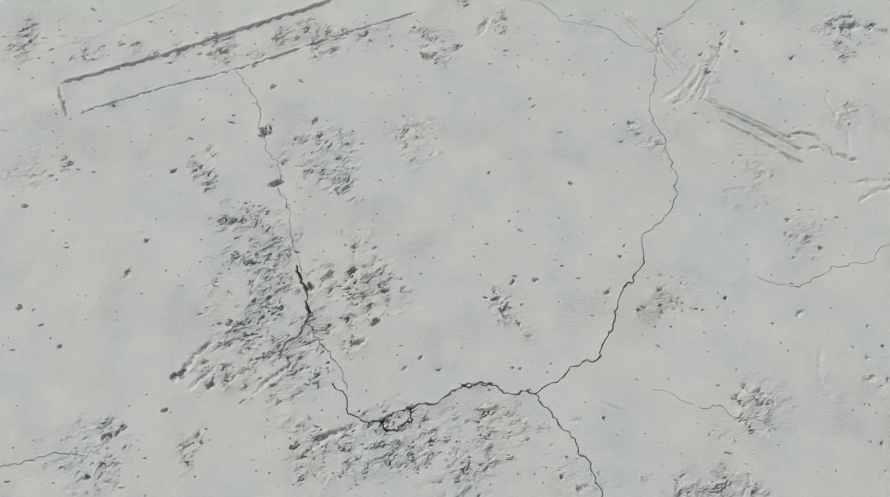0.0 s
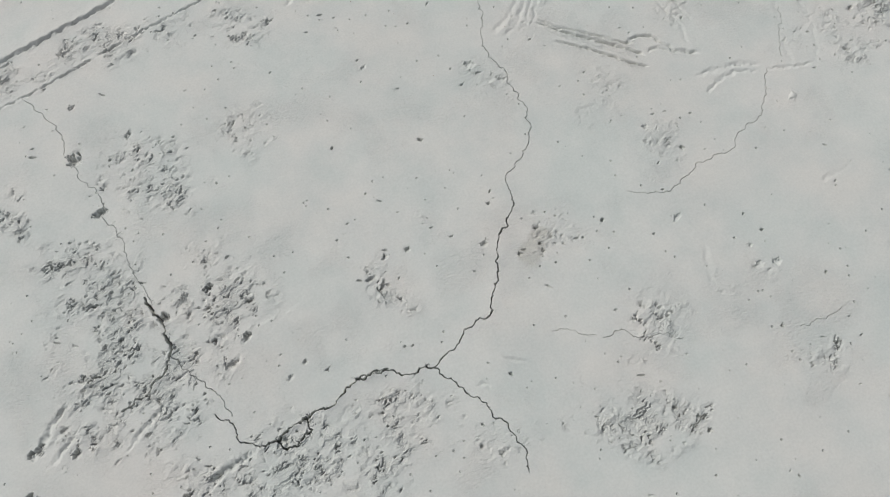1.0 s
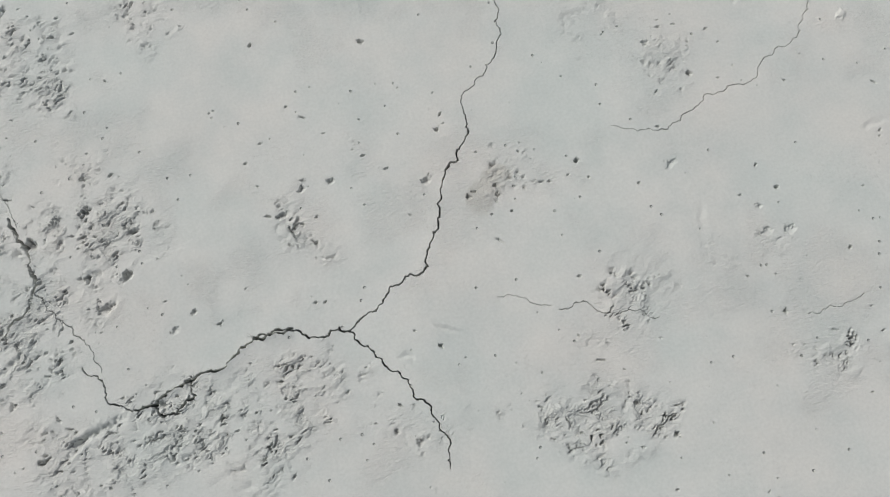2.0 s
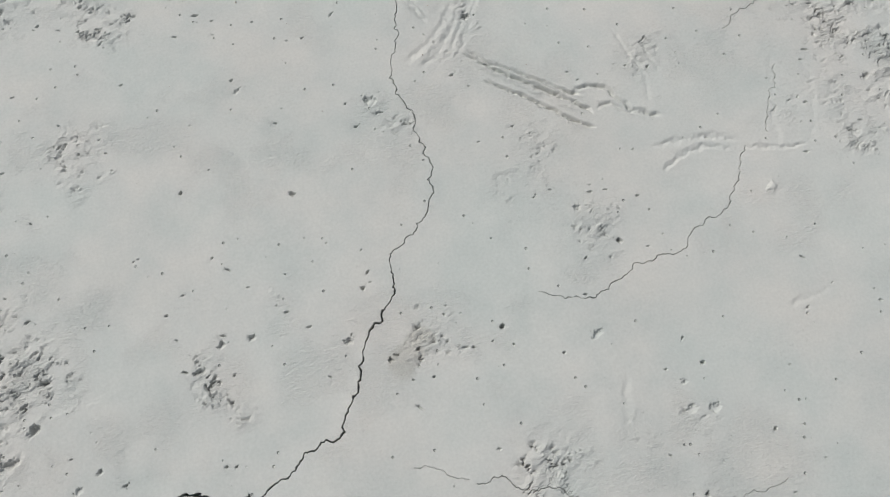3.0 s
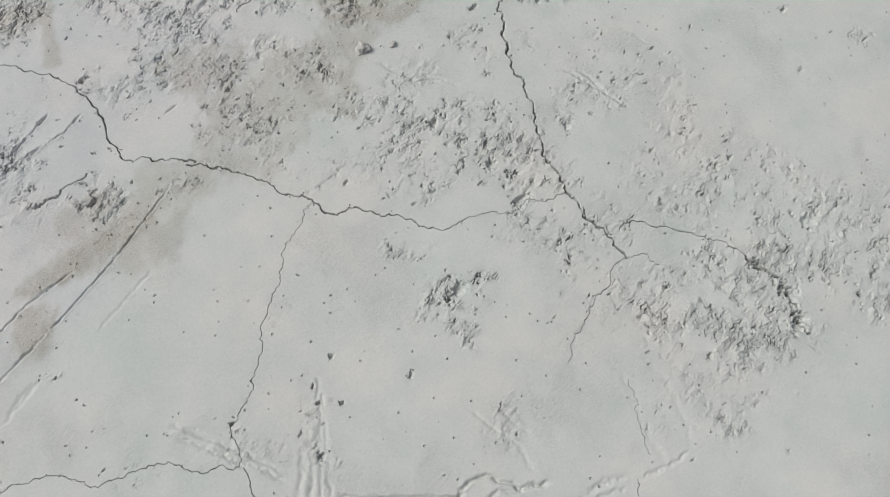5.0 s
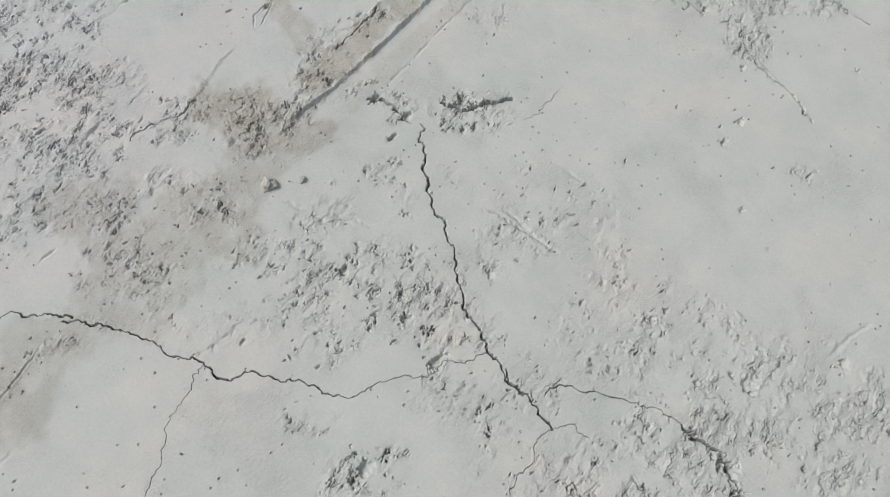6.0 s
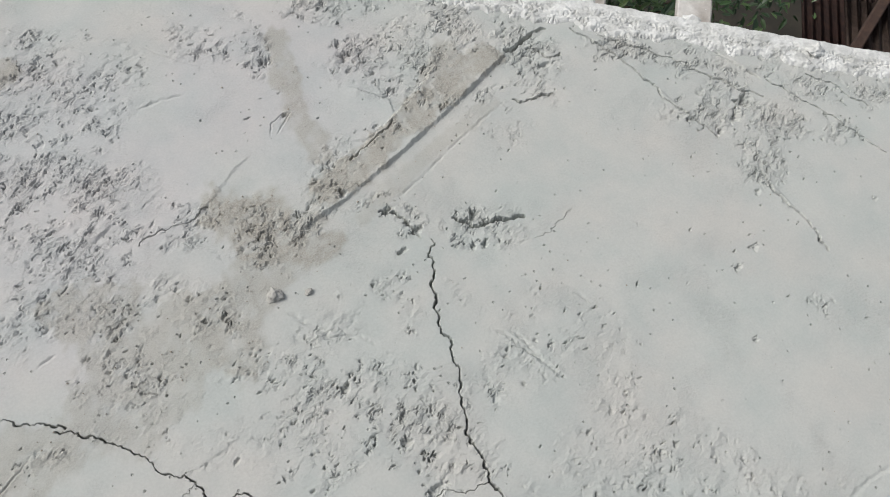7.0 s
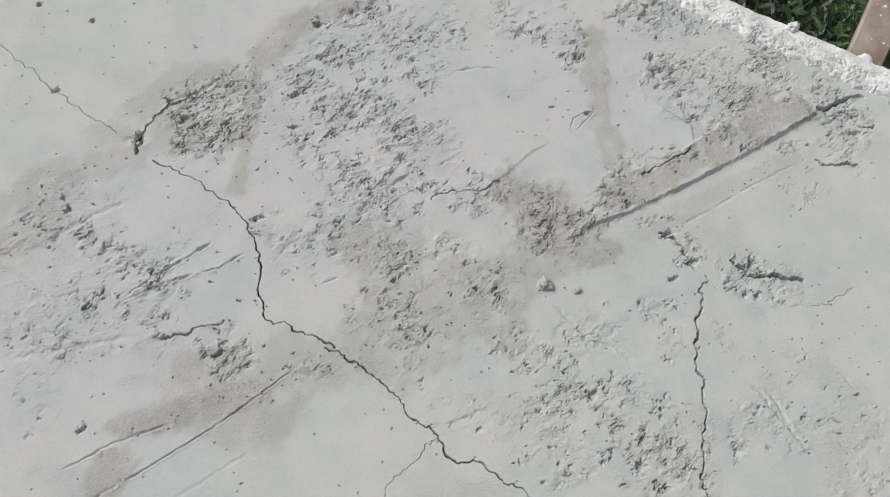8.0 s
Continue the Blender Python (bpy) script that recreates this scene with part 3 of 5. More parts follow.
coarse(0.801, 1.822, 0.051, 0.023, -9, 0.6)
coarse(1.110, 2.139, 0.023, 0.076, -8, 0.9)
coarse(0.948, 1.780, 0.031, 0.036, -9, 0.6)
coarse(0.147, 1.892, 0.082, 0.067, -10, 0.3)
coarse(0.986, 1.727, 0.041, 0.029, -10, 0.8)
coarse(1.018, 2.196, 0.070, 0.061, -8, 0.6)
coarse(0.616, 1.746, 0.077, 0.054, -10, 0.4)
coarse(0.541, 1.759, 0.085, 0.054, -10, 0.4)
coarse(1.616, 1.878, 0.048, 0.037, -9, 0.9)
coarse(0.454, 2.081, 0.041, 0.065, -9, 0.7)
coarse(0.464, 1.816, 0.038, 0.044, -10, 0.5)
coarse(0.095, 1.826, 0.079, 0.063, -10, 0.3)
coarse(0.858, 1.497, 0.056, 0.058, -11, 0.45)
coarse(1.245, 1.336, 0.087, 0.088, -11, 0.35)
coarse(0.952, 1.518, 0.086, 0.050, -11, 0.4)
coarse(0.805, 1.627, 0.058, 0.063, -10, 0.35)
coarse(0.538, 1.557, 0.062, 0.028, -11, 0.5)
coarse(1.418, 1.828, 0.069, 0.041, -9, 0.5)
coarse(0.763, 2.201, 0.124, 0.074, -8, 0.35)
coarse(1.331, 1.295, 0.089, 0.097, -30, 0.3)
coarse(0.912, 1.490, 0.054, 0.039, -30, 0.4)
coarse(0.828, 1.369, 0.051, 0.053, -31, 0.45)
coarse(1.430, 1.695, 0.066, 0.068, -28, 0.25)
coarse(0.706, 1.523, 0.102, 0.084, -30, 0.3)
coarse(0.711, 2.255, 0.060, 0.070, -27, 0.6)
coarse(1.334, 1.189, 0.058, 0.040, -30, 0.35)
coarse(0.692, 1.708, 0.124, 0.062, -30, 0.4)
coarse(0.150, 0.624, 0.032, 0.034, -11, 0.35)
coarse(0.487, 0.737, 0.050, 0.054, -11, 0.3)
coarse(0.593, 0.654, 0.033, 0.053, -11, 0.35)
coarse(0.637, 0.375, 0.069, 0.032, -11, 0.25)
coarse(0.151, 0.249, 0.112, 0.059, -10, 0.25)
coarse(0.049, 0.485, 0.047, 0.040, -11, 0.3)
coarse(0.427, 0.289, 0.045, 0.030, -10, 0.3)
coarse(-0.311, 0.852, 0.050, 0.092, -11, 0.5)
coarse(-1.003, 1.192, 0.052, 0.065, -2, 0.55)
coarse(-0.876, 1.134, 0.032, 0.039, -2, 0.4)
coarse(-0.932, 0.844, 0.072, 0.041, -1, 0.3)
coarse(-0.864, 0.862, 0.030, 0.021, -2, 0.6)
coarse(-0.191, 0.425, 0.042, 0.027, -1, 0.2)
coarse(0.532, 0.806, 0.044, 0.079, -1, 0.25)
coarse(0.456, 0.315, 0.058, 0.040, -1, 0.4)
coarse(0.246, 1.147, 0.073, 0.038, -2, 0.15)
coarse(0.478, 1.057, 0.027, 0.132, -30, 0.3)
coarse(0.408, 1.077, 0.080, 0.027, -30, 0.35)
coarse(0.666, 1.604, 0.103, 0.074, -30, 0.35)
coarse(0.153, 1.794, 0.060, 0.109, -30, 0.4)
coarse(0.070, 1.339, 0.027, 0.038, -30, 0.4)
coarse(0.976, 0.808, 0.054, 0.057, -30, 0.35)
coarse(1.043, 0.924, 0.037, 0.061, -30, 0.5)
coarse(0.549, 1.261, 0.056, 0.062, -30, 0.15)
coarse(1.775, 1.785, 0.068, 0.026, -27, 0.9)
coarse(1.870, 1.710, 0.075, 0.029, -27, 0.9)
coarse(1.987, 1.606, 0.088, 0.026, -27, 0.7)
coarse(2.098, 1.514, 0.102, 0.029, -27, 0.9)
coarse(2.193, 1.439, 0.051, 0.026, -28, 0.9)
coarse(1.587, 1.933, 0.072, 0.065, -27, 0.6)
coarse(1.906, 1.589, 0.061, 0.039, -28, 0.9)
coarse(2.043, 1.410, 0.049, 0.045, -28, 0.6)
coarse(1.502, 1.976, 0.071, 0.064, -27, 0.6)
coarse(1.267, 2.175, 0.070, 0.032, -27, 0.7)
coarse(1.016, 2.223, 0.044, 0.030, -27, 0.6)
coarse(0.745, 2.344, 0.031, 0.022, -27, 0.9)
coarse(1.400, 2.114, 0.074, 0.063, -8, 0.6)
coarse(1.337, 2.184, 0.050, 0.040, -8, 0.7)
coarse(1.517, 2.145, 0.076, 0.041, -8, 0.5)
coarse(1.589, 1.982, 0.049, 0.038, -8, 0.6)
coarse(1.918, 1.533, 0.05, 0.03, -20, 1.1)
coarse(1.946, 1.470, 0.05, 0.035, -20, 1.1)
coarse(1.860, 1.429, 0.035, 0.03, -20, 1)
coarse(1.819, 1.553, 0.03, 0.03, -20, 0.7)
coarse(1.450, 0.900, 0.09, 0.06, -20, 0.6)
coarse(1.476, 0.795, 0.08, 0.06, -20, 0.65)
coarse(1.334, 0.846, 0.07, 0.05, -20, 0.65)
coarse(1.389, 0.738, 0.08, 0.05, -20, 0.6)
coarse(1.333, 1.077, 0.07, 0.04, -20, 0.4)
coarse(0.938, 1.764, 0.06, 0.04, -20, 0.65)
coarse(1.205, 1.823, 0.08, 0.03, -20, 0.6)
coarse(1.355, 1.877, 0.07, 0.05, -20, 0.6)
coarse(1.082, 1.728, 0.05, 0.02, -20, 0.8)
coarse(0.146, 1.828, 0.1, 0.08, -20, 0.5)
coarse(0.245, 1.670, 0.06, 0.05, -20, 0.5)
coarse(0.112, 1.676, 0.08, 0.06, -20, 0.45)
coarse(0.596, 2.126, 0.06, 0.05, -20, 0.9)
coarse(0.760, 1.970, 0.06, 0.06, -20, 0.5)
coarse(0.830, 1.811, 0.06, 0.03, -20, 0.6)
coarse(0.266, 1.783, 0.08, 0.06, -20, 0.5)
coarse(0.139, 1.646, 0.06, 0.05, -20, 0.4)
coarse(1.088, 1.781, 0.04, 0.06, -20, 0.6)
coarse(0.920, 1.743, 0.05, 0.04, -20, 0.7)

# single hollows and bumps: place (m), radius, depth (mm)
hollow(0.223, 0.552, 6.5, 5)
hollow(0.088, 0.579, 6.5, 6)
hollow(-0.126, 0.433, 4.6, 4)
hollow(0.167, 0.786, 4.3, 5)
hollow(0.702, 0.444, 3.2, 6)
hollow(0.873, 0.682, 6.9, -3)
hollow(0.628, 0.636, 4.2, 6)
hollow(0.039, 0.413, 2.3, 5)
hollow(0.251, 0.626, 3.3, 5)
hollow(0.005, 0.813, 2.6, 5)
hollow(0.436, 0.538, 2.4, 5)
hollow(0.664, 0.272, 3.0, 5)
hollow(0.445, 0.301, 2.3, 4)
hollow(0.436, 0.194, 3.7, 7)
hollow(0.477, 0.144, 4.3, 7)
hollow(0.580, 0.694, 6.0, 3)
hollow(0.567, 0.505, 7.3, 4)
hollow(0.315, 0.527, 3.2, 5)
hollow(-0.155, 0.412, 6.1, 3)
hollow(0.277, 0.516, 4.8, 5)
hollow(0.673, 0.421, 4.8, 4)
hollow(0.671, 0.382, 7.1, 3)
hollow(0.705, 0.378, 7.8, 3)
hollow(-0.212, 0.500, 9.4, 8)
hollow(-0.195, 0.563, 5.6, 8)
hollow(-0.146, 0.340, 6.7, 11)
hollow(-0.340, 0.569, 11.2, 11)
hollow(-0.247, 0.460, 9.3, 7)
hollow(0.014, 0.544, 6.4, 7)
hollow(0.046, 0.576, 4.9, 5)
hollow(-0.423, 0.798, 12.3, 11)
hollow(-0.353, 0.574, 14.6, 12)
hollow(-0.639, 0.832, 6.3, 7)
hollow(-0.447, 1.031, 5.4, 6)
hollow(-0.452, 0.912, 12.8, 7)
hollow(-0.698, 0.605, 9.3, 3)
hollow(-0.589, 0.342, 6.2, 7)
hollow(-0.686, 0.296, 8.2, 7)
hollow(-0.806, 0.465, 4.4, 5)
hollow(-0.509, 0.385, 8.4, 8)
hollow(-0.572, 0.404, 10.6, 9)
hollow(-0.932, 0.759, 5.0, 5)
hollow(-0.670, 0.678, 4.8, 5)
hollow(-0.790, 0.996, 4.0, 5)
hollow(-0.856, 0.855, 6.4, 5)
hollow(-0.214, 0.502, 13.0, 8)
hollow(-0.188, 0.312, 12.0, 9)
hollow(-0.898, 0.541, 6.9, 6)
hollow(0.567, 0.505, 9.5, 4)
hollow(0.103, 0.964, 5.1, 3)
hollow(0.091, 0.962, 5.1, 3)
hollow(0.303, 0.915, 10.0, 4)
hollow(0.563, 1.163, 5.4, 6)
hollow(0.474, 1.037, 6.5, 6)
hollow(-0.709, 0.225, 5.0, 7)
hollow(0.976, 1.217, 15.6, 8)
hollow(0.795, 1.144, 14.8, 10)
hollow(0.551, 1.157, 6.1, 6)
hollow(0.652, 1.069, 6.0, 5)
hollow(0.055, 1.260, 8.0, 6)
hollow(0.165, 0.787, 3.3, 6)
hollow(0.295, 0.913, 7.2, 4)
hollow(0.436, 0.540, 3.1, 5)
hollow(1.242, 0.904, 10.4, 10)
hollow(1.252, 0.832, 16.2, 12)
hollow(0.626, 0.637, 4.2, 6)
hollow(0.508, 1.112, 4.0, 6)
hollow(0.538, 1.092, 4.0, 6)
hollow(-0.093, 1.351, 6.1, 7)
hollow(0.929, 1.425, 11.1, 9)
hollow(0.975, 1.214, 12.6, 9)
hollow(0.551, 1.159, 4.7, 7)
hollow(0.795, 1.149, 11.9, 9)
hollow(1.230, 0.792, 15.4, 12)
hollow(1.249, 0.856, 9.9, 10)
hollow(0.737, 1.409, 6.4, 4)
hollow(0.654, 1.073, 5.6, 4)
hollow(0.382, 1.156, 3.6, 7)
hollow(1.227, 1.175, 5.4, 5)
hollow(1.305, 1.086, 9.7, 6)
hollow(0.053, 1.259, 7.1, 7)
hollow(-0.043, 1.275, 8.8, 9)
hollow(1.188, 0.958, 6.0, 5)
hollow(1.069, 0.832, 5.6, 7)
hollow(0.293, 0.914, 6.5, 4)
hollow(0.466, 1.035, 3.6, 7)
hollow(0.149, 1.900, 6.8, 7)
hollow(0.018, 1.548, 7.8, 4)
hollow(-0.016, 1.438, 7.5, 5)
hollow(0.927, 1.428, 10.1, 11)
hollow(0.970, 1.305, 10.6, 9)
hollow(0.987, 1.342, 8.1, 7)
hollow(0.969, 1.213, 8.5, 9)
hollow(1.642, 1.276, 7.9, 6)
hollow(1.299, 1.087, 9.2, 6)
hollow(1.574, 1.155, 5.3, 6)
hollow(1.222, 1.174, 4.6, 7)
hollow(0.913, 1.323, 5.2, 7)
hollow(1.135, 1.598, 7.4, 8)
hollow(1.178, 1.621, 10.8, 10)
hollow(1.291, 1.574, 11.1, 11)
hollow(1.606, 1.825, 14.7, 7)
hollow(1.918, 1.555, 19.0, 12)
hollow(1.877, 1.536, 16.0, 11)
hollow(1.821, 1.525, 7.8, 9)
hollow(1.699, 1.291, 9.3, 4)
hollow(0.733, 1.412, 6.8, 4)
hollow(1.336, 1.088, 5.6, 6)
hollow(1.788, 1.380, 7.4, 5)
hollow(0.772, 1.715, 5.8, 4)
hollow(1.100, 1.747, 9.9, 8)
hollow(1.267, 1.538, 7.6, 8)
hollow(1.248, 1.545, 7.5, 8)
hollow(1.983, 1.255, 6.3, 5)
hollow(1.372, 0.917, 17.8, 6)
hollow(0.839, 1.496, 4.6, 5)
hollow(1.084, 1.957, 7.1, 6)
hollow(1.134, 1.295, 11.3, 4)
hollow(1.528, 0.858, 11.1, 6)
hollow(1.299, 0.968, 7.0, 6)
hollow(0.267, 2.028, 10.8, 10)
hollow(0.618, 2.243, 11.4, 9)
hollow(0.131, 2.154, 6.8, 8)
hollow(0.364, 1.602, 8.0, 9)
hollow(0.352, 2.058, 11.2, 9)
hollow(0.451, 1.831, 9.2, 7)
hollow(0.774, 1.718, 6.2, 4)
hollow(0.152, 1.889, 8.0, 5)
hollow(0.547, 2.080, 9.3, 9)
hollow(0.537, 2.010, 6.8, 8)
hollow(0.161, 1.523, 6.6, 7)
hollow(1.257, 2.067, 10.6, 9)
hollow(1.256, 2.031, 11.8, 8)
hollow(1.107, 2.088, 11.7, 9)
hollow(1.153, 1.681, 11.0, 9)
hollow(1.284, 1.596, 13.0, 11)
hollow(1.283, 1.970, 6.4, 7)
hollow(0.102, 2.362, 6.2, 7)
hollow(0.198, 2.309, 6.1, 7)
hollow(0.325, 2.100, 7.9, 8)
hollow(0.676, 2.094, 10.8, 4)

# sand and dust trodden into the surface: plan line and half width (m), strength
dusty(((1.504, 1.909), (1.347, 1.859), (1.201, 1.811), (1.075, 1.771),), 0.036, 0.85)
dusty(((1.439, 1.961), (1.374, 1.895),), 0.03, 0.6)
dusty(((0.916, 1.797), (0.948, 1.762),), 0.062, 0.9)
dusty(((0.929, 1.714), (0.973, 1.684), (1.027, 1.674),), 0.036, 0.85)
dusty(((1.161, 2.147), (1.124, 2.022), (1.102, 1.93), (1.103, 1.84),), 0.026, 0.65)
dusty(((0.853, 1.661), (0.803, 1.617), (0.81, 1.57),), 0.052, 0.65)
dusty(((0.754, 1.657), (0.649, 1.615), (0.569, 1.58),), 0.06, 0.5)
dusty(((0.663, 1.738), (0.609, 1.763),), 0.052, 0.6)
dusty(((0.695, 1.566), (0.633, 1.53),), 0.05, 0.4)
dusty(((0.413, 1.535), (0.311, 1.524), (0.218, 1.522),), 0.027, 0.85)
dusty(((0.208, 1.46), (0.188, 1.444),), 0.032, 0.75)
dusty(((0.511, 1.553), (0.435, 1.504), (0.39, 1.474),), 0.04, 0.55)
dusty(((0.671, 2.295), (0.581, 2.255), (0.496, 2.181),), 0.034, 0.75)
dusty(((0.481, 2.156), (0.457, 2.029), (0.421, 1.902),), 0.015, 0.65)
dusty(((0.27, 2.095), (0.357, 2.134), (0.43, 2.15),), 0.04, 0.5)
dusty(((0.349, 2.027), (0.397, 2.013),), 0.05, 0.45)
dusty(((0.261, 1.993), (0.195, 1.986), (0.094, 1.965),), 0.032, 0.5)
dusty(((0.085, 1.913), (0.06, 1.874),), 0.07, 0.45)
dusty(((0.367, 1.59), (0.316, 1.59),), 0.03, 0.5)
dusty(((1.456, 1.802), (1.256, 1.747), (1.102, 1.69),), 0.018, 0.35)
dusty(((0.206, 2.043), (0.239, 2.044),), 0.03, 0.4)
dusty(((0.568, 1.592), (0.666, 1.604), (0.76, 1.606),), 0.05, 0.5)
dusty(((0.328, 1.523), (0.436, 1.549), (0.529, 1.56),), 0.036, 0.55)
dusty(((0.995, 1.699), (0.844, 1.661), (0.72, 1.617),), 0.055, 0.55)
dusty(((0.72, 1.617), (0.594, 1.593), (0.467, 1.547),), 0.055, 0.45)
dusty(((0.44, 1.504), (0.395, 1.475),), 0.05, 0.45)
dusty(((0.322, 0.541), (0.292, 0.513),), 0.026, 0.45)


def torn_gate(x, y, mask):
    """The torn share with its own ragged outline and gaps."""
    ragged = 0.66 + 1.1 * lattice_noise(x * 13, y * 13, 7) + 0.95 * lattice_noise(x * 37, y * 37, 17) + 0.5 * lattice_noise(x * 80, y * 80, 27)
    return np.clip(mask ** 0.8 * ragged, 0, 1.15)


def skin(x, y):
    """Height field whose levels are the flakes of the dragged skin."""
    u, v = 0.94 * x + 0.34 * y, -0.34 * x + 0.94 * y
    return lattice_noise(u * 34, v * 66, 8) + 0.42 * lattice_noise(u * 90, v * 150, 18) + 0.16 * lattice_noise(u * 210, v * 290, 9)


def coarse_mask(x, y):
    out = np.zeros(x.shape)
    x, y = x + 0.05 * lattice_noise(x * 9, y * 9, 55) + 0.022 * lattice_noise(x * 31, y * 31, 57), y + 0.05 * lattice_noise(x * 9, y * 9, 56) + 0.022 * lattice_noise(x * 31, y * 31, 58)
    for cx, cy, rx, ry, a, s in COARSE:
        near = np.nonzero((abs(x - cx) < 1.8 * max(rx, ry)) & (abs(y - cy) < 1.8 * max(rx, ry)))
        if not len(near[0]):
            continue
        px, py = x[near] - cx, y[near] - cy
        u = (px * math.cos(a) + py * math.sin(a)) / rx
        v = (-px * math.sin(a) + py * math.cos(a)) / ry
        out[near] = np.maximum(out[near], s * step(1.75, 0.15, np.hypot(u, v)))
    return out


# small air holes strewn over the screed, thicker round the torn patches
strewn = np.random.RandomState(11)
sx, sy = strewn.uniform(-1.15, 2.35, 12000), strewn.uniform(-0.1, 2.45, 12000)
likely = 0.07 + 0.9 * coarse_mask(sx, sy) + 0.25 * np.clip(lattice_noise(sx * 4, sy * 4, 91), 0, 1)
for x, y, p, q in zip(sx, sy, likely, strewn.uniform(0, 1, 12000)):
    if q < p and x * EDGE.x + y * EDGE.y < KERB_IN:
        hollow(float(x), float(y), 0.75 + 1.3 * dice.random() ** 2.5, 2.2 + 2.4 * dice.random(), 4.0, dice.gauss(0.15, 0.5))

cell_x = X0 + (np.arange(NX)[:, None] + 0.5) * UNIT * CELL + np.zeros((1, NY))
cell_y = Y0 + (np.arange(NY)[None, :] + 0.5) * UNIT * CELL + np.zeros((NX, 1))
torn = coarse_mask(cell_x, cell_y)
torn = np.maximum(torn_gate(cell_x, cell_y, torn), 0.3 * torn)
level[(torn > 0.20) & (level < 1)] = 1
level[(torn > 0.46) & (level < 2)] = 2
HULL = ((-1.2, 1.4), (-1.0, 0.05), (-0.75, -0.15), (0.85, -0.15), (1.65, 0.68), (2.55, 1.45), (0.7, 2.6), (0.0, 2.55))
for (ax, ay), (bx, by) in zip(HULL, HULL[1:] + HULL[:1]):
    level[(bx - ax) * (cell_y - ay) - (by - ay) * (cell_x - ax) < 0] = 0
keep = cell_x * EDGE.x + cell_y * EDGE.y < KERB_IN + 0.012


FLAKE = 0.36          # rise between two flakes, on skin()'s scale


def relief(x, y):
    """Height of the screed and its share of sand."""
    z = 0.0022 * lattice_noise(x * 3.1, y * 3.1, 1) + 0.0016 * lattice_noise(x * 9, y * 9, 2) + 0.0006 * lattice_noise(x * 30, y * 30, 3)
    mask = coarse_mask(x, y)
    torn_share = np.zeros(x.shape)
    sel = np.nonzero(mask > 0.01)[0]
    if len(sel):
        qx, qy, m = x[sel], y[sel], mask[sel]
        wx = qx + 0.006 * lattice_noise(qx * 60, qy * 60, 5)
        wy = qy + 0.006 * lattice_noise(qx * 60, qy * 60, 6)
        m = torn_gate(qx, qy, m)
        u, v = 0.94 * wx + 0.34 * wy, -0.34 * wx + 0.94 * wy
        small = lattice_noise(u * 190, v * 260, 19)
        grit = lattice_noise(qx * 330, qy * 330, 10)
        # overlapping flakes: terraces with steep fronts; those facing away from the sun get slits that deepen their
        # shade
        h = skin(wx, wy)
        gx, gy = skin(wx + 0.0007, wy) - h, skin(wx, wy + 0.0007) - h
        # sun-direction mask: shade is cut into the relief on this side only
        away_from_sun = step(0.05, 0.65, (0.66 * gy - 0.75 * gx) / (np.hypot(gx, gy) + 1e-6))
        rung = h / FLAKE
        rest = rung - np.floor(rung)
        terrace = (np.floor(rung) + step(0, 0.2, rest)) * FLAKE
        under = step(0.62, 0.82, rest) + step(0.12, 0.02, rest)
        broken = step(0.28 - 0.46 * m, 0.52 - 0.46 * m, lattice_noise(qx * 52, qy * 52, 23) + 0.3 * lattice_noise(qx * 120, qy * 120, 28))
        slit = np.clip(under, 0, 1) * away_from_sun * broken
        # nicks and open pits
        fine_curl = lattice_noise(u * 70, v * 205, 22) + 0.2 * small + 0.1 * grit
        broken_fine = step(0.30 - 0.24 * m, 0.42 - 0.24 * m, lattice_noise(qx * 90, qy * 90, 24))
        nick = step(0.12, 0.04, abs(fine_curl)) * broken_fine
        # only some stretches gape open
        gape = step(0.10, 0.42, lattice_noise(qx * 21, qy * 21, 29) + 0.5 * lattice_noise(qx * 75, qy * 75, 26))
        edge = 0.66 - 0.17 * m
        deep = step(edge, edge + 0.07, 0.62 * lattice_noise(u * 60, v * 110, 11) + 0.62 * lattice_noise(u * 140, v * 200, 16) + 0.25 * small)
        there = step(0.06, 0.4, m)
        torn_share[sel] = np.clip(1.3 * m, 0, 1)
        z[sel] += step(0, 0.7, m) * (0.0050 * terrace + 0.0007 * small + 0.0005 * grit) - there * ((0.004 + 0.011 * gape) * deep + (0.0042 + 0.0130 * gape) * slit + (0.0014 + 0.0035 * gape) * nick) - 0.0008 * m
    for line, w, d, ragged, n in GROOVES:
        x0, y0, x1, y1 = boxed(line, 2.2 * w)
        sel = np.nonzero((x > x0) & (x < x1) & (y > y0) & (y < y1))[0]
        if not len(sel):
            continue
        qx, qy = x[sel], y[sel]
        off, side, along, run = to_line(qx + 0.7 * w * lattice_noise(qx * 70, qy * 70, 20 + n), qy + 0.7 * w * lattice_noise(qx * 70, qy * 70, 60 + n), line)
        wear = np.clip(1 + ragged * (1.7 * lattice_noise(along * 30 + n, along * 0 + n, 13) + 1.2 * lattice_noise(qx * 160, qy * 160, 14)), 0, 1.6) * step(0, 0.02, along) * step(0, 0.02, run - along)
        z[sel] -= 0.85 * d * wear * (np.exp(-(off / (0.5 * w)) ** 2) - 0.18 * np.exp(-((off - w) / (0.6 * w)) ** 2))
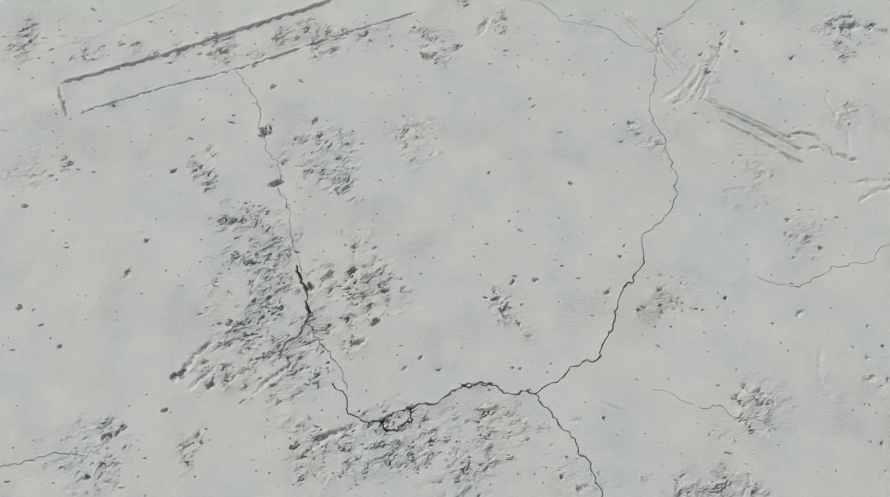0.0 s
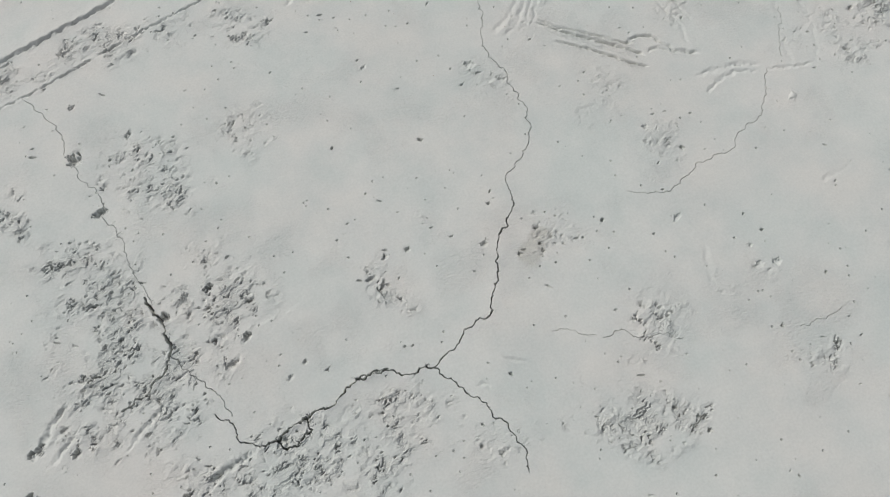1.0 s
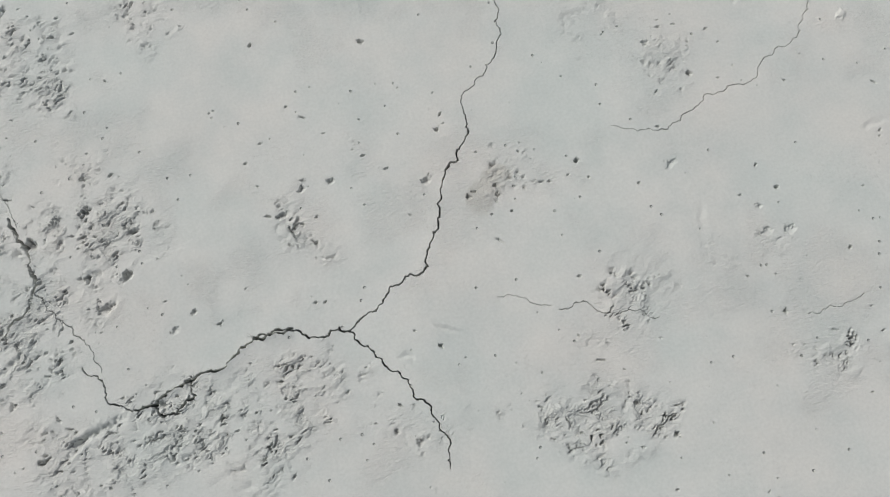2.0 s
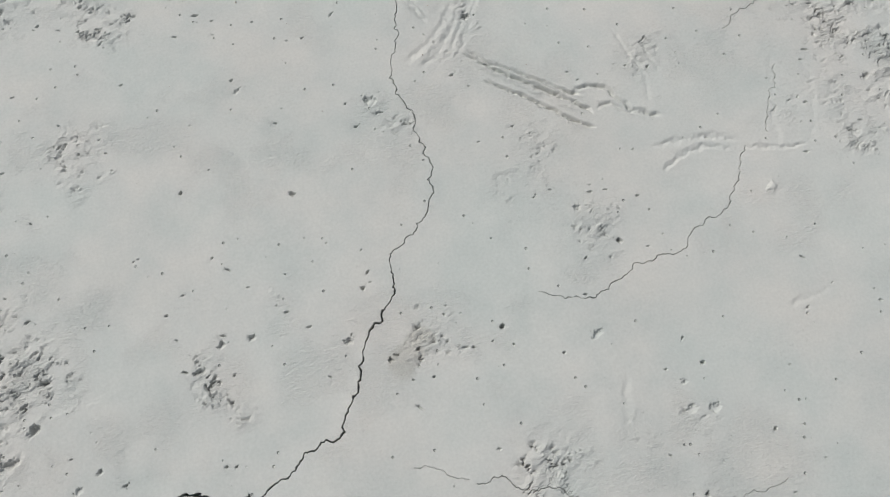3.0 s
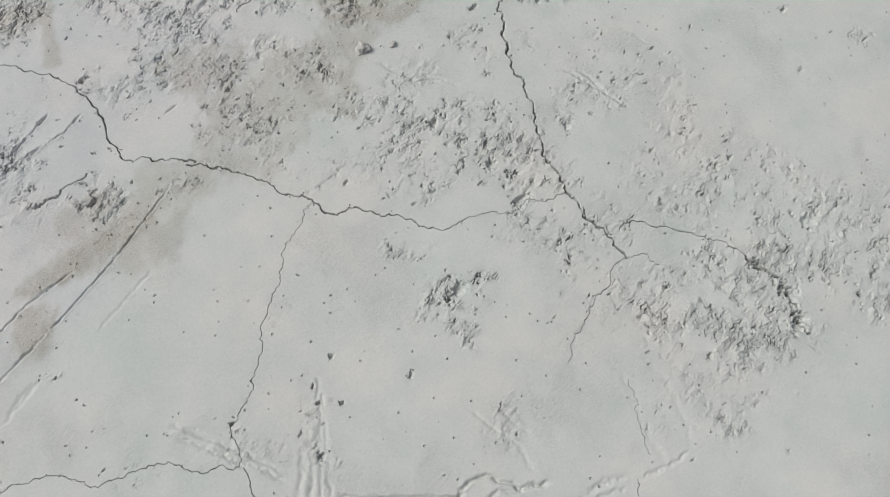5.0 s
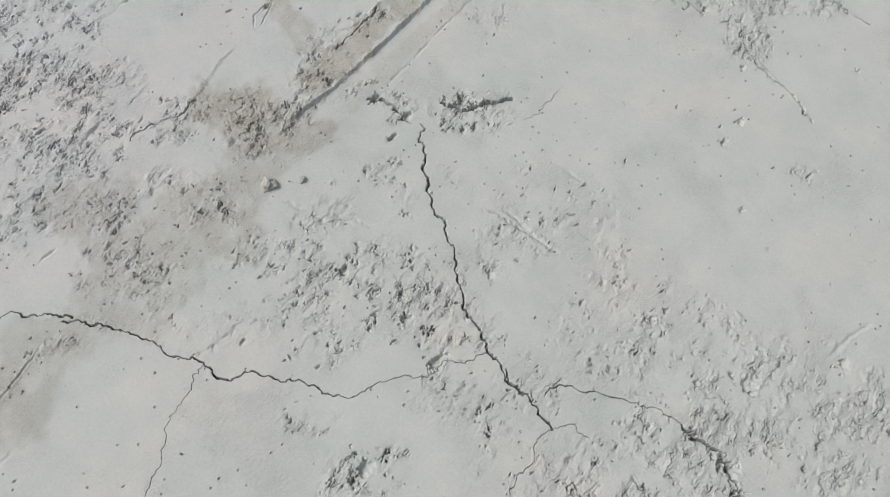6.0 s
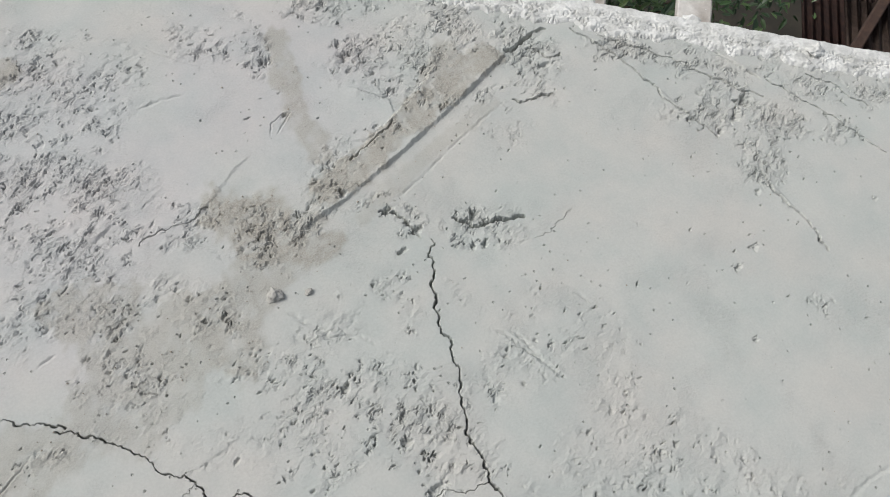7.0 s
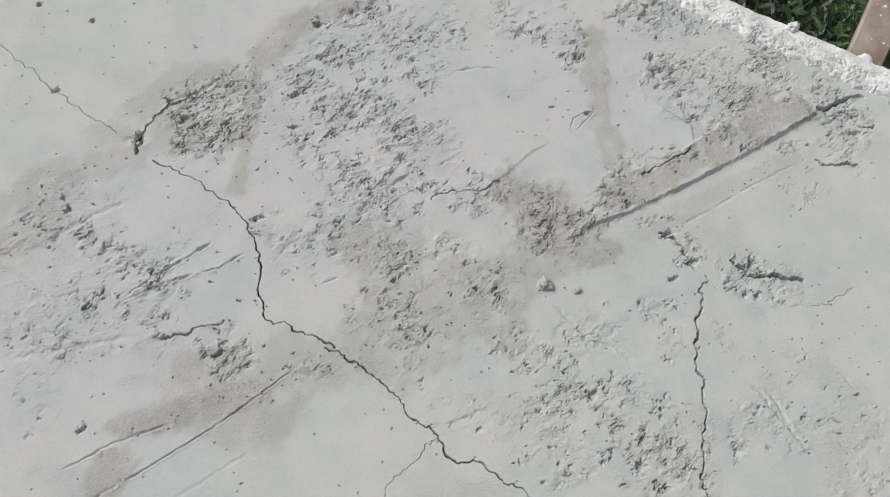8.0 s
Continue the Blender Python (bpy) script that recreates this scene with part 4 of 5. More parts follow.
    for line, h, reach, ragged, n in LEDGES:
        x0, y0, x1, y1 = boxed(line, 3 * reach)
        sel = np.nonzero((x > x0) & (x < x1) & (y > y0) & (y < y1))[0]
        if not len(sel):
            continue
        qx, qy = x[sel], y[sel]
        shift = 0.004 * ragged
        off, side, along, run = to_line(qx + shift * lattice_noise(qx * 80, qy * 80, 50), qy + shift * lattice_noise(qx * 80, qy * 80, 51), line)
        fade = step(0, 0.03, along) * step(0, 0.03, run - along) * np.clip(1 + ragged * lattice_noise(along * 25, along * 0 + n, 52) + 1.1 * lattice_noise(along * 5, along * 0 + n, 54), 0.15, 1.6)
        s = off * side
        z[sel] += h * fade * (np.exp(-np.clip(s, 0, 9) / reach) * step(-0.0045, 0.0025, s + 0.003 * ragged * lattice_noise(qx * 190, qy * 190, 53)) - 0.2 * np.exp(-np.clip(-s, 0, 9) / 0.010) * step(0.002, -0.005, s))
    for hx, hy, r, d, a, long, n in HOLLOWS:
        i0, i1 = np.searchsorted(x_sorted, (hx - 1.7 * r * long, hx + 1.7 * r * long))
        sel = by_x[i0:i1]
        sel = sel[abs(y[sel] - hy) < 1.7 * r * long]
        if not len(sel):
            continue
        px, py = x[sel] - hx, y[sel] - hy
        u, v = (px * math.cos(a) + py * math.sin(a)) / long, -px * math.sin(a) + py * math.cos(a)
        f = 1.0 / max(r, 0.004)
        e = np.hypot(u, v) / r * (1.18 + 0.9 * lattice_noise(x[sel] * 0.9 * f, y[sel] * 0.9 * f, n % 50) + 0.8 * lattice_noise(x[sel] * 2.6 * f, y[sel] * 2.6 * f, n % 47))
        if d < 0:
            z[sel] -= d * np.exp(-e ** 3)
        elif r < 0.0045:
            z[sel] -= 1.75 * d * np.exp(-e ** 6) * np.clip(0.62 + 0.55 * (0.45 * px + 0.9 * py) / r, 0.12, 1.15)
        else:
            # a plucked spot: deep under its upper rim, shelving out on the other side
            rim = np.clip(0.34 + 0.75 * (-0.35 * px + 0.9 * py) / r + 0.4 * lattice_noise(x[sel] * 100, y[sel] * 100, 35), 0.03, 1.1)
            z[sel] -= 1.7 * d * np.exp(-e ** 5) * rim
    for line, w, d, lip, n in CRACKS:
        x0, y0, x1, y1 = boxed(line, 0.03 if lip else 0.012)
        sel = np.nonzero((x > x0) & (x < x1) & (y > y0) & (y < y1))[0]
        if not len(sel):
            continue
        qx, qy = x[sel], y[sel]
        off, side, along, run = to_line(qx + 0.0014 * lattice_noise(qx * 260, qy * 260, 30), qy + 0.0014 * lattice_noise(qx * 260, qy * 260, 31), line)
        half = (0.42 if w > 0.0024 else 0.34 if w > 0.0015 else 0.28) * w * np.clip(1 + 1.0 * lattice_noise(along * 40 + n, along * 0 + 0.5, 32) + 0.6 * lattice_noise(along * 150 + n, along * 0 + 0.5, 33), 0.45, 1.6)
        z[sel] -= (3.6 if w > 0.0017 else 1.7) * d * step(half + 0.0002, half * 0.7, off)
        if lip:
            z[sel] += lip * np.exp(-off / 0.009) * (side > 0) * step(0, 0.02, along) * step(0, 0.02, run - along)
    sand = np.zeros(x.shape)
    for line, hw, s in DUSTY:
        x0, y0, x1, y1 = boxed(line, 1.6 * hw)
        sel = np.nonzero((x > x0) & (x < x1) & (y > y0) & (y < y1))[0]
        if len(sel):
            off = to_line(x[sel], y[sel], line)[0] / hw
            off = off * (1 + 0.7 * lattice_noise(x[sel] * 14, y[sel] * 14, 40)) + 0.45 * lattice_noise(x[sel] * 45, y[sel] * 45, 41) + 0.2 * lattice_noise(x[sel] * 140, y[sel] * 140, 46)
            sand[sel] = np.maximum(sand[sel], s * step(1.05, 0.72, off))
    sand *= np.clip(0.95 + 1.1 * lattice_noise(x * 24, y * 24, 44) + 0.8 * lattice_noise(x * 75, y * 75, 42), 0.3, 1)
    z += sand * (0.0014 + 0.0018 * lattice_noise(x * 190, y * 190, 43) + 0.0016 * lattice_noise(x * 70, y * 70, 45))
    faint = 0.5 * step(0.02, 0.4, lattice_noise(x * 5, y * 5, 61) + 0.7 * lattice_noise(x * 16, y * 16, 62) + 0.4 * lattice_noise(x * 45, y * 45, 63))
    torn_share = np.maximum(torn_share, faint)
    dry = np.zeros(x.shape)
    for cx, cy, reach in DRY:
        dry = np.maximum(dry, step(1.1, 0.4, np.hypot(x - cx, y - cy) / reach + 0.5 * lattice_noise(x * 6, y * 6, 47)))
    return z, sand, torn_share, dry


def cell_quads(ci, cj, size, n):
    stride = size // n
    i = (ci[:, None, None] * size + np.arange(n)[None, :, None] * stride + np.zeros((1, 1, n), int)).ravel()
    j = (cj[:, None, None] * size + np.arange(n)[None, None, :] * stride + np.zeros((1, n, 1), int)).ravel()
    return np.stack([np.stack([i + a * stride, j + b * stride], -1) for a, b in ((0, 0), (1, 0), (1, 1), (0, 1))], 1)


# four plain cells make one quad
fours = (level.reshape(NX // 2, 2, NY // 2, 2).max(axis=(1, 3)) == 0) & keep.reshape(NX // 2, 2, NY // 2, 2).all(axis=(1, 3))
single = keep & ~np.repeat(np.repeat(fours, 2, 0), 2, 1)
quads = [cell_quads(*np.nonzero(fours), 2 * CELL, 1)]
for fine in (0, 1, 2, 3):
    quads.append(cell_quads(*np.nonzero((level == fine) & single), CELL, 2 ** fine))
quads = np.concatenate(quads)
codes, faces = np.unique((quads[..., 0] * (NY * CELL + 1) + quads[..., 1]).ravel(), return_inverse=True)
vx, vy = X0 + (codes // (NY * CELL + 1)) * UNIT, Y0 + (codes % (NY * CELL + 1)) * UNIT
by_x = np.argsort(vx, kind="stable")
x_sorted = vx[by_x]
vz, vs, vt, vd = relief(vx, vy)


def grid_mesh(name, co, face_index, material, **values):
    me = bpy.data.meshes.new(name)
    count = len(face_index) // 4
    me.vertices.add(len(co))
    me.vertices.foreach_set("co", np.ascontiguousarray(co, np.float32).ravel())
    me.loops.add(len(face_index))
    me.loops.foreach_set("vertex_index", face_index.astype(np.int32))
    me.polygons.add(count)
    me.polygons.foreach_set("loop_start", np.arange(0, 4 * count, 4, dtype=np.int32))
    for key, v in values.items():
        me.attributes.new(key, 'FLOAT', 'POINT').data.foreach_set("value", v.astype(np.float32))
    me.update()
    me.polygons.foreach_set("use_smooth", np.ones(count, bool))
    me.materials.append(material)
    return new(name, me)


slab = grid_mesh("roof_slab", np.stack([vx, vy, vz], -1), faces.ravel(), MORTAR, sand=vs, torn=vt, dry=vd)
tagged(slab, "pale grey cement screed roof slab, cracked, pitted and dusted with brown sand", "roof slab", kind="structure")


# ---- rough surroundings ----
def part(name, bm, material, parent=None, label=""):
    me = bpy.data.meshes.new(name)
    bm.normal_update()
    bm.to_mesh(me)
    bm.free()
    me.materials.append(material)
    ob = new(name, me)
    if parent is not None:
        ob.parent = parent
    return tagged(ob, label)


def edge_point(along, out, z):
    """A point by its way along the slab's free edge and its distance outward from it."""
    base = EDGE * (EDGE_AT + out)
    return Vector((base.x + 0.7675 * along, base.y - 0.641 * along, z))


def box_between(bm, corners, z0, z1):
    lo = [bm.verts.new((x, y, z0)) for x, y in corners]
    hi = [bm.verts.new((x, y, z1)) for x, y in corners]
    bm.faces.new(hi)
    bm.faces.new(lo[::-1])
    n = len(corners)
    for k in range(n):
        bm.faces.new((lo[k], lo[(k + 1) % n], hi[(k + 1) % n], hi[k]))


# the body of the slab below the screed, out to the free edge
bm = bmesh.new()
ring = [edge_point(a, o, 0) for a, o in ((-6, -7), (6, -7), (6, -0.07), (-6, -0.07))]
box_between(bm, [(p.x, p.y) for p in ring], -0.2, -0.03)
tagged(part("slab_body", bm, CONCRETE), "grey concrete body of the roof slab below the screed", "roof slab", kind="structure")

# the pale crust along the free edge, lumpy and ragged inward
def kerb_crust():
    step_m, long_n, wide_n = 0.0016, 1500, 62
    al = -0.95 + np.arange(long_n + 1)[:, None] * step_m + np.zeros((1, wide_n + 1))
    ou = -0.094 + np.arange(wide_n + 1)[None, :] * step_m + np.zeros((long_n + 1, 1))
    x, y = EDGE.x * (EDGE_AT + ou) + 0.7675 * al, EDGE.y * (EDGE_AT + ou) - 0.641 * al
    inner = -0.064 + 0.04 * lattice_noise(al * 7, al * 0 + 3, 71) + 0.02 * lattice_noise(al * 26, al * 0 + 3, 72) + 0.006 * lattice_noise(al * 90, ou * 40, 83)
    wa, wo = al + 0.008 * lattice_noise(al * 50, ou * 50, 81), ou + 0.008 * lattice_noise(al * 50, ou * 50, 82)
    small = lattice_noise(al * 190, ou * 200, 74)
    flake = lattice_noise(wa * 30, wo * 70, 73) + 0.4 * lattice_noise(al * 90, ou * 150, 86) + 0.15 * small
    rung = flake / 0.34
    rest = rung - np.floor(rung)
    z = 0.006 + 0.004 * lattice_noise(al * 12, ou * 20, 76) + 0.0052 * (np.floor(rung) + step(0, 0.25, rest)) * 0.34 + 0.0005 * small + 0.0004 * lattice_noise(al * 340, ou * 340, 75)
    z -= 0.006 * step(0.72, 0.9, rest) * step(0.0, 0.22, lattice_noise(al * 28, ou * 45, 79)) * step(-0.004, -0.014, ou)
    z -= 0.005 * step(0.10, 0.04, abs(lattice_noise(wa * 80, wo * 150, 84) + 0.2 * small)) * step(0.1, 0.25, lattice_noise(al * 50, ou * 50, 85)) * step(-0.002, -0.012, ou)
    z = np.where(ou > -0.020, 0.45 * z + 0.004, z)
    z -= 0.018 * step(0.008, -0.020, ou - inner)
    outer = 0.0025 * lattice_noise(al * 50, al * 0 + 5, 77)
    x, y = x + EDGE.x * outer * (ou > -0.004), y + EDGE.y * outer * (ou > -0.004)
    i, j = np.meshgrid(np.arange(long_n), np.arange(wide_n), indexing="ij")
    f = np.stack([i * (wide_n + 1) + j, (i + 1) * (wide_n + 1) + j, (i + 1) * (wide_n + 1) + j + 1, i * (wide_n + 1) + j + 1], -1)
    return grid_mesh("slab_kerb", np.stack([x, y, z], -1).reshape(-1, 3), f.ravel(), LIME)


tagged(kerb_crust(), "white crusty lime cement edge strip along the roof slab", "kerb", kind="structure")
bm = bmesh.new()
ring = [edge_point(a, o, 0) for a, o in ((-6, -0.069), (6, -0.069), (6, 0.003), (-6, 0.003))]
box_between(bm, [(p.x, p.y) for p in ring], -0.2, -0.012)
tagged(part("slab_edge_face", bm, LIME), "pale cement face of the slab edge", "roof slab", kind="structure")

# the rest of the roof, round the worked stretch
bm = bmesh.new()
bm.faces.new([bm.verts.new(edge_point(a, o, -0.001)) for a, o in ((-6, -7), (6, -7), (6, -0.066), (-6, -0.066))])
FAR_X, FAR_Y = X0 + NX * CELL * UNIT, Y0 + NY * CELL * UNIT
for at, way in (((X0, 0, 0), (1, 0, 0)), ((FAR_X, 0, 0), (1, 0, 0)), ((0, Y0, 0), (0, 1, 0)), ((0, FAR_Y, 0), (0, 1, 0))):
    bmesh.ops.bisect_plane(bm, geom=bm.verts[:] + bm.edges[:] + bm.faces[:], plane_co=at, plane_no=way)
inside = [f for f in bm.faces if X0 < f.calc_center_median().x < FAR_X and Y0 < f.calc_center_median().y < FAR_Y]
bmesh.ops.delete(bm, geom=inside, context='FACES')
tagged(part("roof_outskirts", bm, MORTAR), "plain grey cement screed on the rest of the roof", "roof slab", kind="structure")


# ---- things ----
def bar(bm, a, b, wide, thick, up=Vector((0, 0, 1)), segments=6, wobble=0.0):
    """A sawn length from a to b, with slightly uneven edges."""
    a, b = Vector(a), Vector(b)
    along = (b - a).normalized()
    across = along.cross(up).normalized()
    top = across.cross(along)
    rows = []
    for k in range(segments + 1):
        c = a.lerp(b, k / segments)
        ring = []
        e = 0.12 * thick
        for u, v in ((-0.5, -0.5 + 0.12), (-0.5, 0.5 - 0.12), (-0.5 + e / wide, 0.5), (0.5 - e / wide, 0.5), (0.5, 0.5 - 0.12), (0.5, -0.5 + 0.12), (0.5 - e / wide, -0.5), (-0.5 + e / wide, -0.5)):
            ring.append(bm.verts.new(c + across * (u * wide + dice.uniform(-wobble, wobble)) + top * (v * thick + dice.uniform(-wobble, wobble))))
        rows.append(ring)
    for p, q in zip(rows, rows[1:]):
        for k in range(8):
            bm.faces.new((p[k], p[(k + 1) % 8], q[(k + 1) % 8], q[k]))
    bm.faces.new(rows[0][::-1])
    bm.faces.new(rows[-1])
    bmesh.ops.recalc_face_normals(bm, faces=bm.faces)


def blob(bm, centre, r, squash=0.7, rough=0.3, seed=0, detail=2):
    made = bmesh.ops.create_icosphere(bm, subdivisions=detail, radius=1.0)
    for v in made["verts"]:
        n = noise.noise(v.co * 1.3 + Vector((seed * 3.7, seed, 0))) + 0.5 * noise.noise(v.co * 3.1 + Vector((seed, 0, seed * 1.9)))
        n += 0.35 * noise.noise(v.co * 7.0 + Vector((seed, 0, seed)))
        v.co = Vector(centre) + Vector((v.co.x, v.co.y * (1 - 0.25 * squash), v.co.z * squash)) * r * (1 + rough * n)


def splash_plank(along0, along1, label, wood=TIMBER):
    """A formwork plank that sticks out past the slab's edge, rising a little, with cement splashes on it."""
    root = new("formwork_plank")
    mid = 0.5 * (along0 + along1)
    root.location = edge_point(mid, 0.0, -0.035)
    tagged(root, label, "plank", "planks at the slab edge")
    rise = 0.23
    bm = bmesh.new()
    bar(bm, (0, 0, 0), (0.9 * EDGE.x, 0.9 * EDGE.y, 0.9 * rise), along1 - along0, 0.024, segments=14, wobble=0.0012)
    part("board", bm, wood, root)
    for k in range(26):
        bm = bmesh.new()
        d, a = dice.uniform(0.004, 0.5) ** 1.15, dice.uniform(-0.46, 0.46) * (along1 - along0)
        blob(bm, (EDGE.x * d + 0.7675 * a, EDGE.y * d - 0.641 * a, rise * d + 0.0125), dice.uniform(0.0015, 0.0048), 0.4, 0.4, k, 1)
        part("cement_splash", bm, LIME, root)
    bm = bmesh.new()
    blob(bm, (0.03 * EDGE.x, 0.03 * EDGE.y, 0.012), 0.034, 0.28, 0.5, 5 + mid, 3)
    part("cement_smear", bm, LIME, root, "pale cement smear")
    return root


splash_plank(-0.004, 0.071, "reddish timber formwork plank splashed with white cement")
splash_plank(0.104, 0.177, "grey timber formwork plank smeared with cement", PALE_TIMBER)
splash_plank(0.336, 0.412, "pale timber formwork plank crusted with cement", PALE_TIMBER)


def mortar_lump(x, y, r, z=0.0, squash=0.65, material=LUMP, label="small rounded mortar lump lying on the screed"):
    bm = bmesh.new()
    blob(bm, (0, 0, 0), r, squash, 0.6, x * 40, 4)
    ob = part("mortar_lump", bm, material)
    for p in ob.data.polygons:
        p.use_smooth = True
    ob.location = (x, y, z + r * squash * 0.55)
    return tagged(ob, label, "mortar lump", "mortar lumps")


mortar_lump(0.904, 1.628, 0.0128, 0.0, 0.65)
mortar_lump(0.956, 1.607, 0.0060, 0.0, 0.7)
mortar_lump(2.144, 1.587, 0.017, 0.003, 0.6, LIME, "white lime cement chunk stuck on the slab edge strip")
mortar_lump(1.580, 2.099, 0.012, 0.004, 0.7, LIME, "small white cement crumb on the slab edge strip")


# loose grit on the sandy stretches
def grit():
    bm_co, bm_f = [], []
    rs = np.random.RandomState(5)
    gx, gy = rs.uniform(0.0, 1.9, 9000), rs.uniform(0.9, 2.4, 9000)
    sand = np.zeros(gx.shape)
    for line, hw, st in DUSTY:
        sand = np.maximum(sand, st * step(1.2, 0.2, to_line(gx, gy, line)[0] / hw))
    ok = (rs.uniform(0, 1, 9000) < 0.75 * sand + 0.015) & (gx * EDGE.x + gy * EDGE.y < KERB_IN - 0.02)
    octa = np.array([(1, 0, 0), (0, 1, 0), (-1, 0, 0), (0, -1, 0), (0, 0, 1), (0, 0, -0.7)])
    tri = np.array([(0, 1, 4), (1, 2, 4), (2, 3, 4), (3, 0, 4), (1, 0, 5), (2, 1, 5), (3, 2, 5), (0, 3, 5)])
    for x, y in zip(gx[ok], gy[ok]):
        r = 0.0007 + 0.0016 * rs.uniform() ** 3
        a = rs.uniform(0, 6.3)
        c = octa * r * rs.uniform(0.7, 1.3, (6, 3))
        k = len(bm_co) * 6
        bm_co.append(np.stack([c[:, 0] * math.cos(a) - c[:, 1] * math.sin(a) + x, c[:, 0] * math.sin(a) + c[:, 1] * math.cos(a) + y, c[:, 2] + 0.0016], -1))
        bm_f.append(tri + k)
    me = bpy.data.meshes.new("sand_grains")
    me.from_pydata(np.concatenate(bm_co).tolist(), [], np.concatenate(bm_f).tolist())
    me.materials.append(GRIT)
    return tagged(new("sand_grains", me), "loose brown and grey sand grains on the screed", "sand", kind="stuff")


grit()


def tree(along, out, height, spread, leaves, seed):
    """A tree below the roof: trunk, limbs and a crown of single leaves."""
    rs = random.Random(seed)
    root = new("tree")
    root.location = edge_point(along, out, -3.2)
    tagged(root, "leafy dark green tree growing below the roof", "tree", "trees below the roof")
    bm = bmesh.new()
    tips = []

    def limb(a, b, r0, r1, n=7):
        rows = []
        for k in range(5):
            c = a.lerp(b, k / 4) + Vector((rs.uniform(-1, 1), rs.uniform(-1, 1), 0)) * 0.02
            r = r0 + (r1 - r0) * k / 4
            rows.append([bm.verts.new(c + Vector((math.cos(6.283 * i / n), math.sin(6.283 * i / n), 0)) * r) for i in range(n)])
        for p, q in zip(rows, rows[1:]):
            for i in range(n):
                bm.faces.new((p[i], p[(i + 1) % n], q[(i + 1) % n], q[i]))

    fork = Vector((rs.uniform(-0.1, 0.1), rs.uniform(-0.1, 0.1), height * 0.45))
    limb(Vector((0, 0, 0)), fork, 0.09, 0.06)
    for k in range(9):
        t = 6.283 * k / 9 + rs.uniform(-0.3, 0.3)
        tip = Vector((math.cos(t) * spread * rs.uniform(0.4, 0.95), math.sin(t) * spread * rs.uniform(0.4, 0.95), height * rs.uniform(0.62, 0.95)))
        limb(fork, tip, 0.03, 0.008, 5)
        tips.append(tip)
        for _ in range(5):
            twig = tip + Vector((rs.uniform(-1, 1), rs.uniform(-1, 1), rs.uniform(-0.4, 0.6))) * spread * 0.42
            limb(tip.lerp(fork, rs.uniform(0, 0.4)), twig, 0.008, 0.003, 4)
            tips.append(twig)
    part("trunk", bm, BARK, root)
    co, fa = [], []
    for k in range(leaves):
        tip = rs.choice(tips)
        c = tip + Vector((rs.gauss(0, 1), rs.gauss(0, 1), rs.gauss(0, 0.7))) * spread * 0.2
        yaw, droop, size = rs.uniform(0, 6.283), rs.uniform(-0.9, 0.25), rs.uniform(0.04, 0.078)
        d = Vector((math.cos(yaw) * math.cos(droop), math.sin(yaw) * math.cos(droop), math.sin(droop)))
        w = d.cross(Vector((rs.uniform(-0.4, 0.4), rs.uniform(-0.4, 0.4), 1))).normalized() * size * 0.19
        fold = w.cross(d).normalized() * size * 0.05
        n = len(co)
        bend = Vector((0, 0, -0.12 * size))
        co += [c, c + d * size * 0.3 + w + fold, c + d * size * 0.65 + w * 0.8 + fold + bend * 0.5, c + d * size + bend, c + d * size * 0.65 - w * 0.8 + fold + bend * 0.5, c + d * size * 0.3 - w + fold, c + d * size * 0.45 + bend * 0.2]
        fa += [(n, n + 6, n + 1), (n + 1, n + 6, n + 2), (n + 2, n + 6, n + 3), (n + 3, n + 6, n + 4), (n + 4, n + 6, n + 5), (n + 5, n + 6, n)]
    me = bpy.data.meshes.new("crown")
    me.from_pydata([tuple(v) for v in co], [], fa)
    me.materials.append(LEAF)
    crown = new("crown", me)
    crown.parent = root
    tagged(crown, kind="stuff")
    return root


tree(0.05, 1.6, 2.4, 0.85, 9000, 3)
tree(0.85, 2.5, 1.35, 0.6, 2600, 8)
tree(-1.3, 1.7, 2.6, 1.0, 2600, 5)


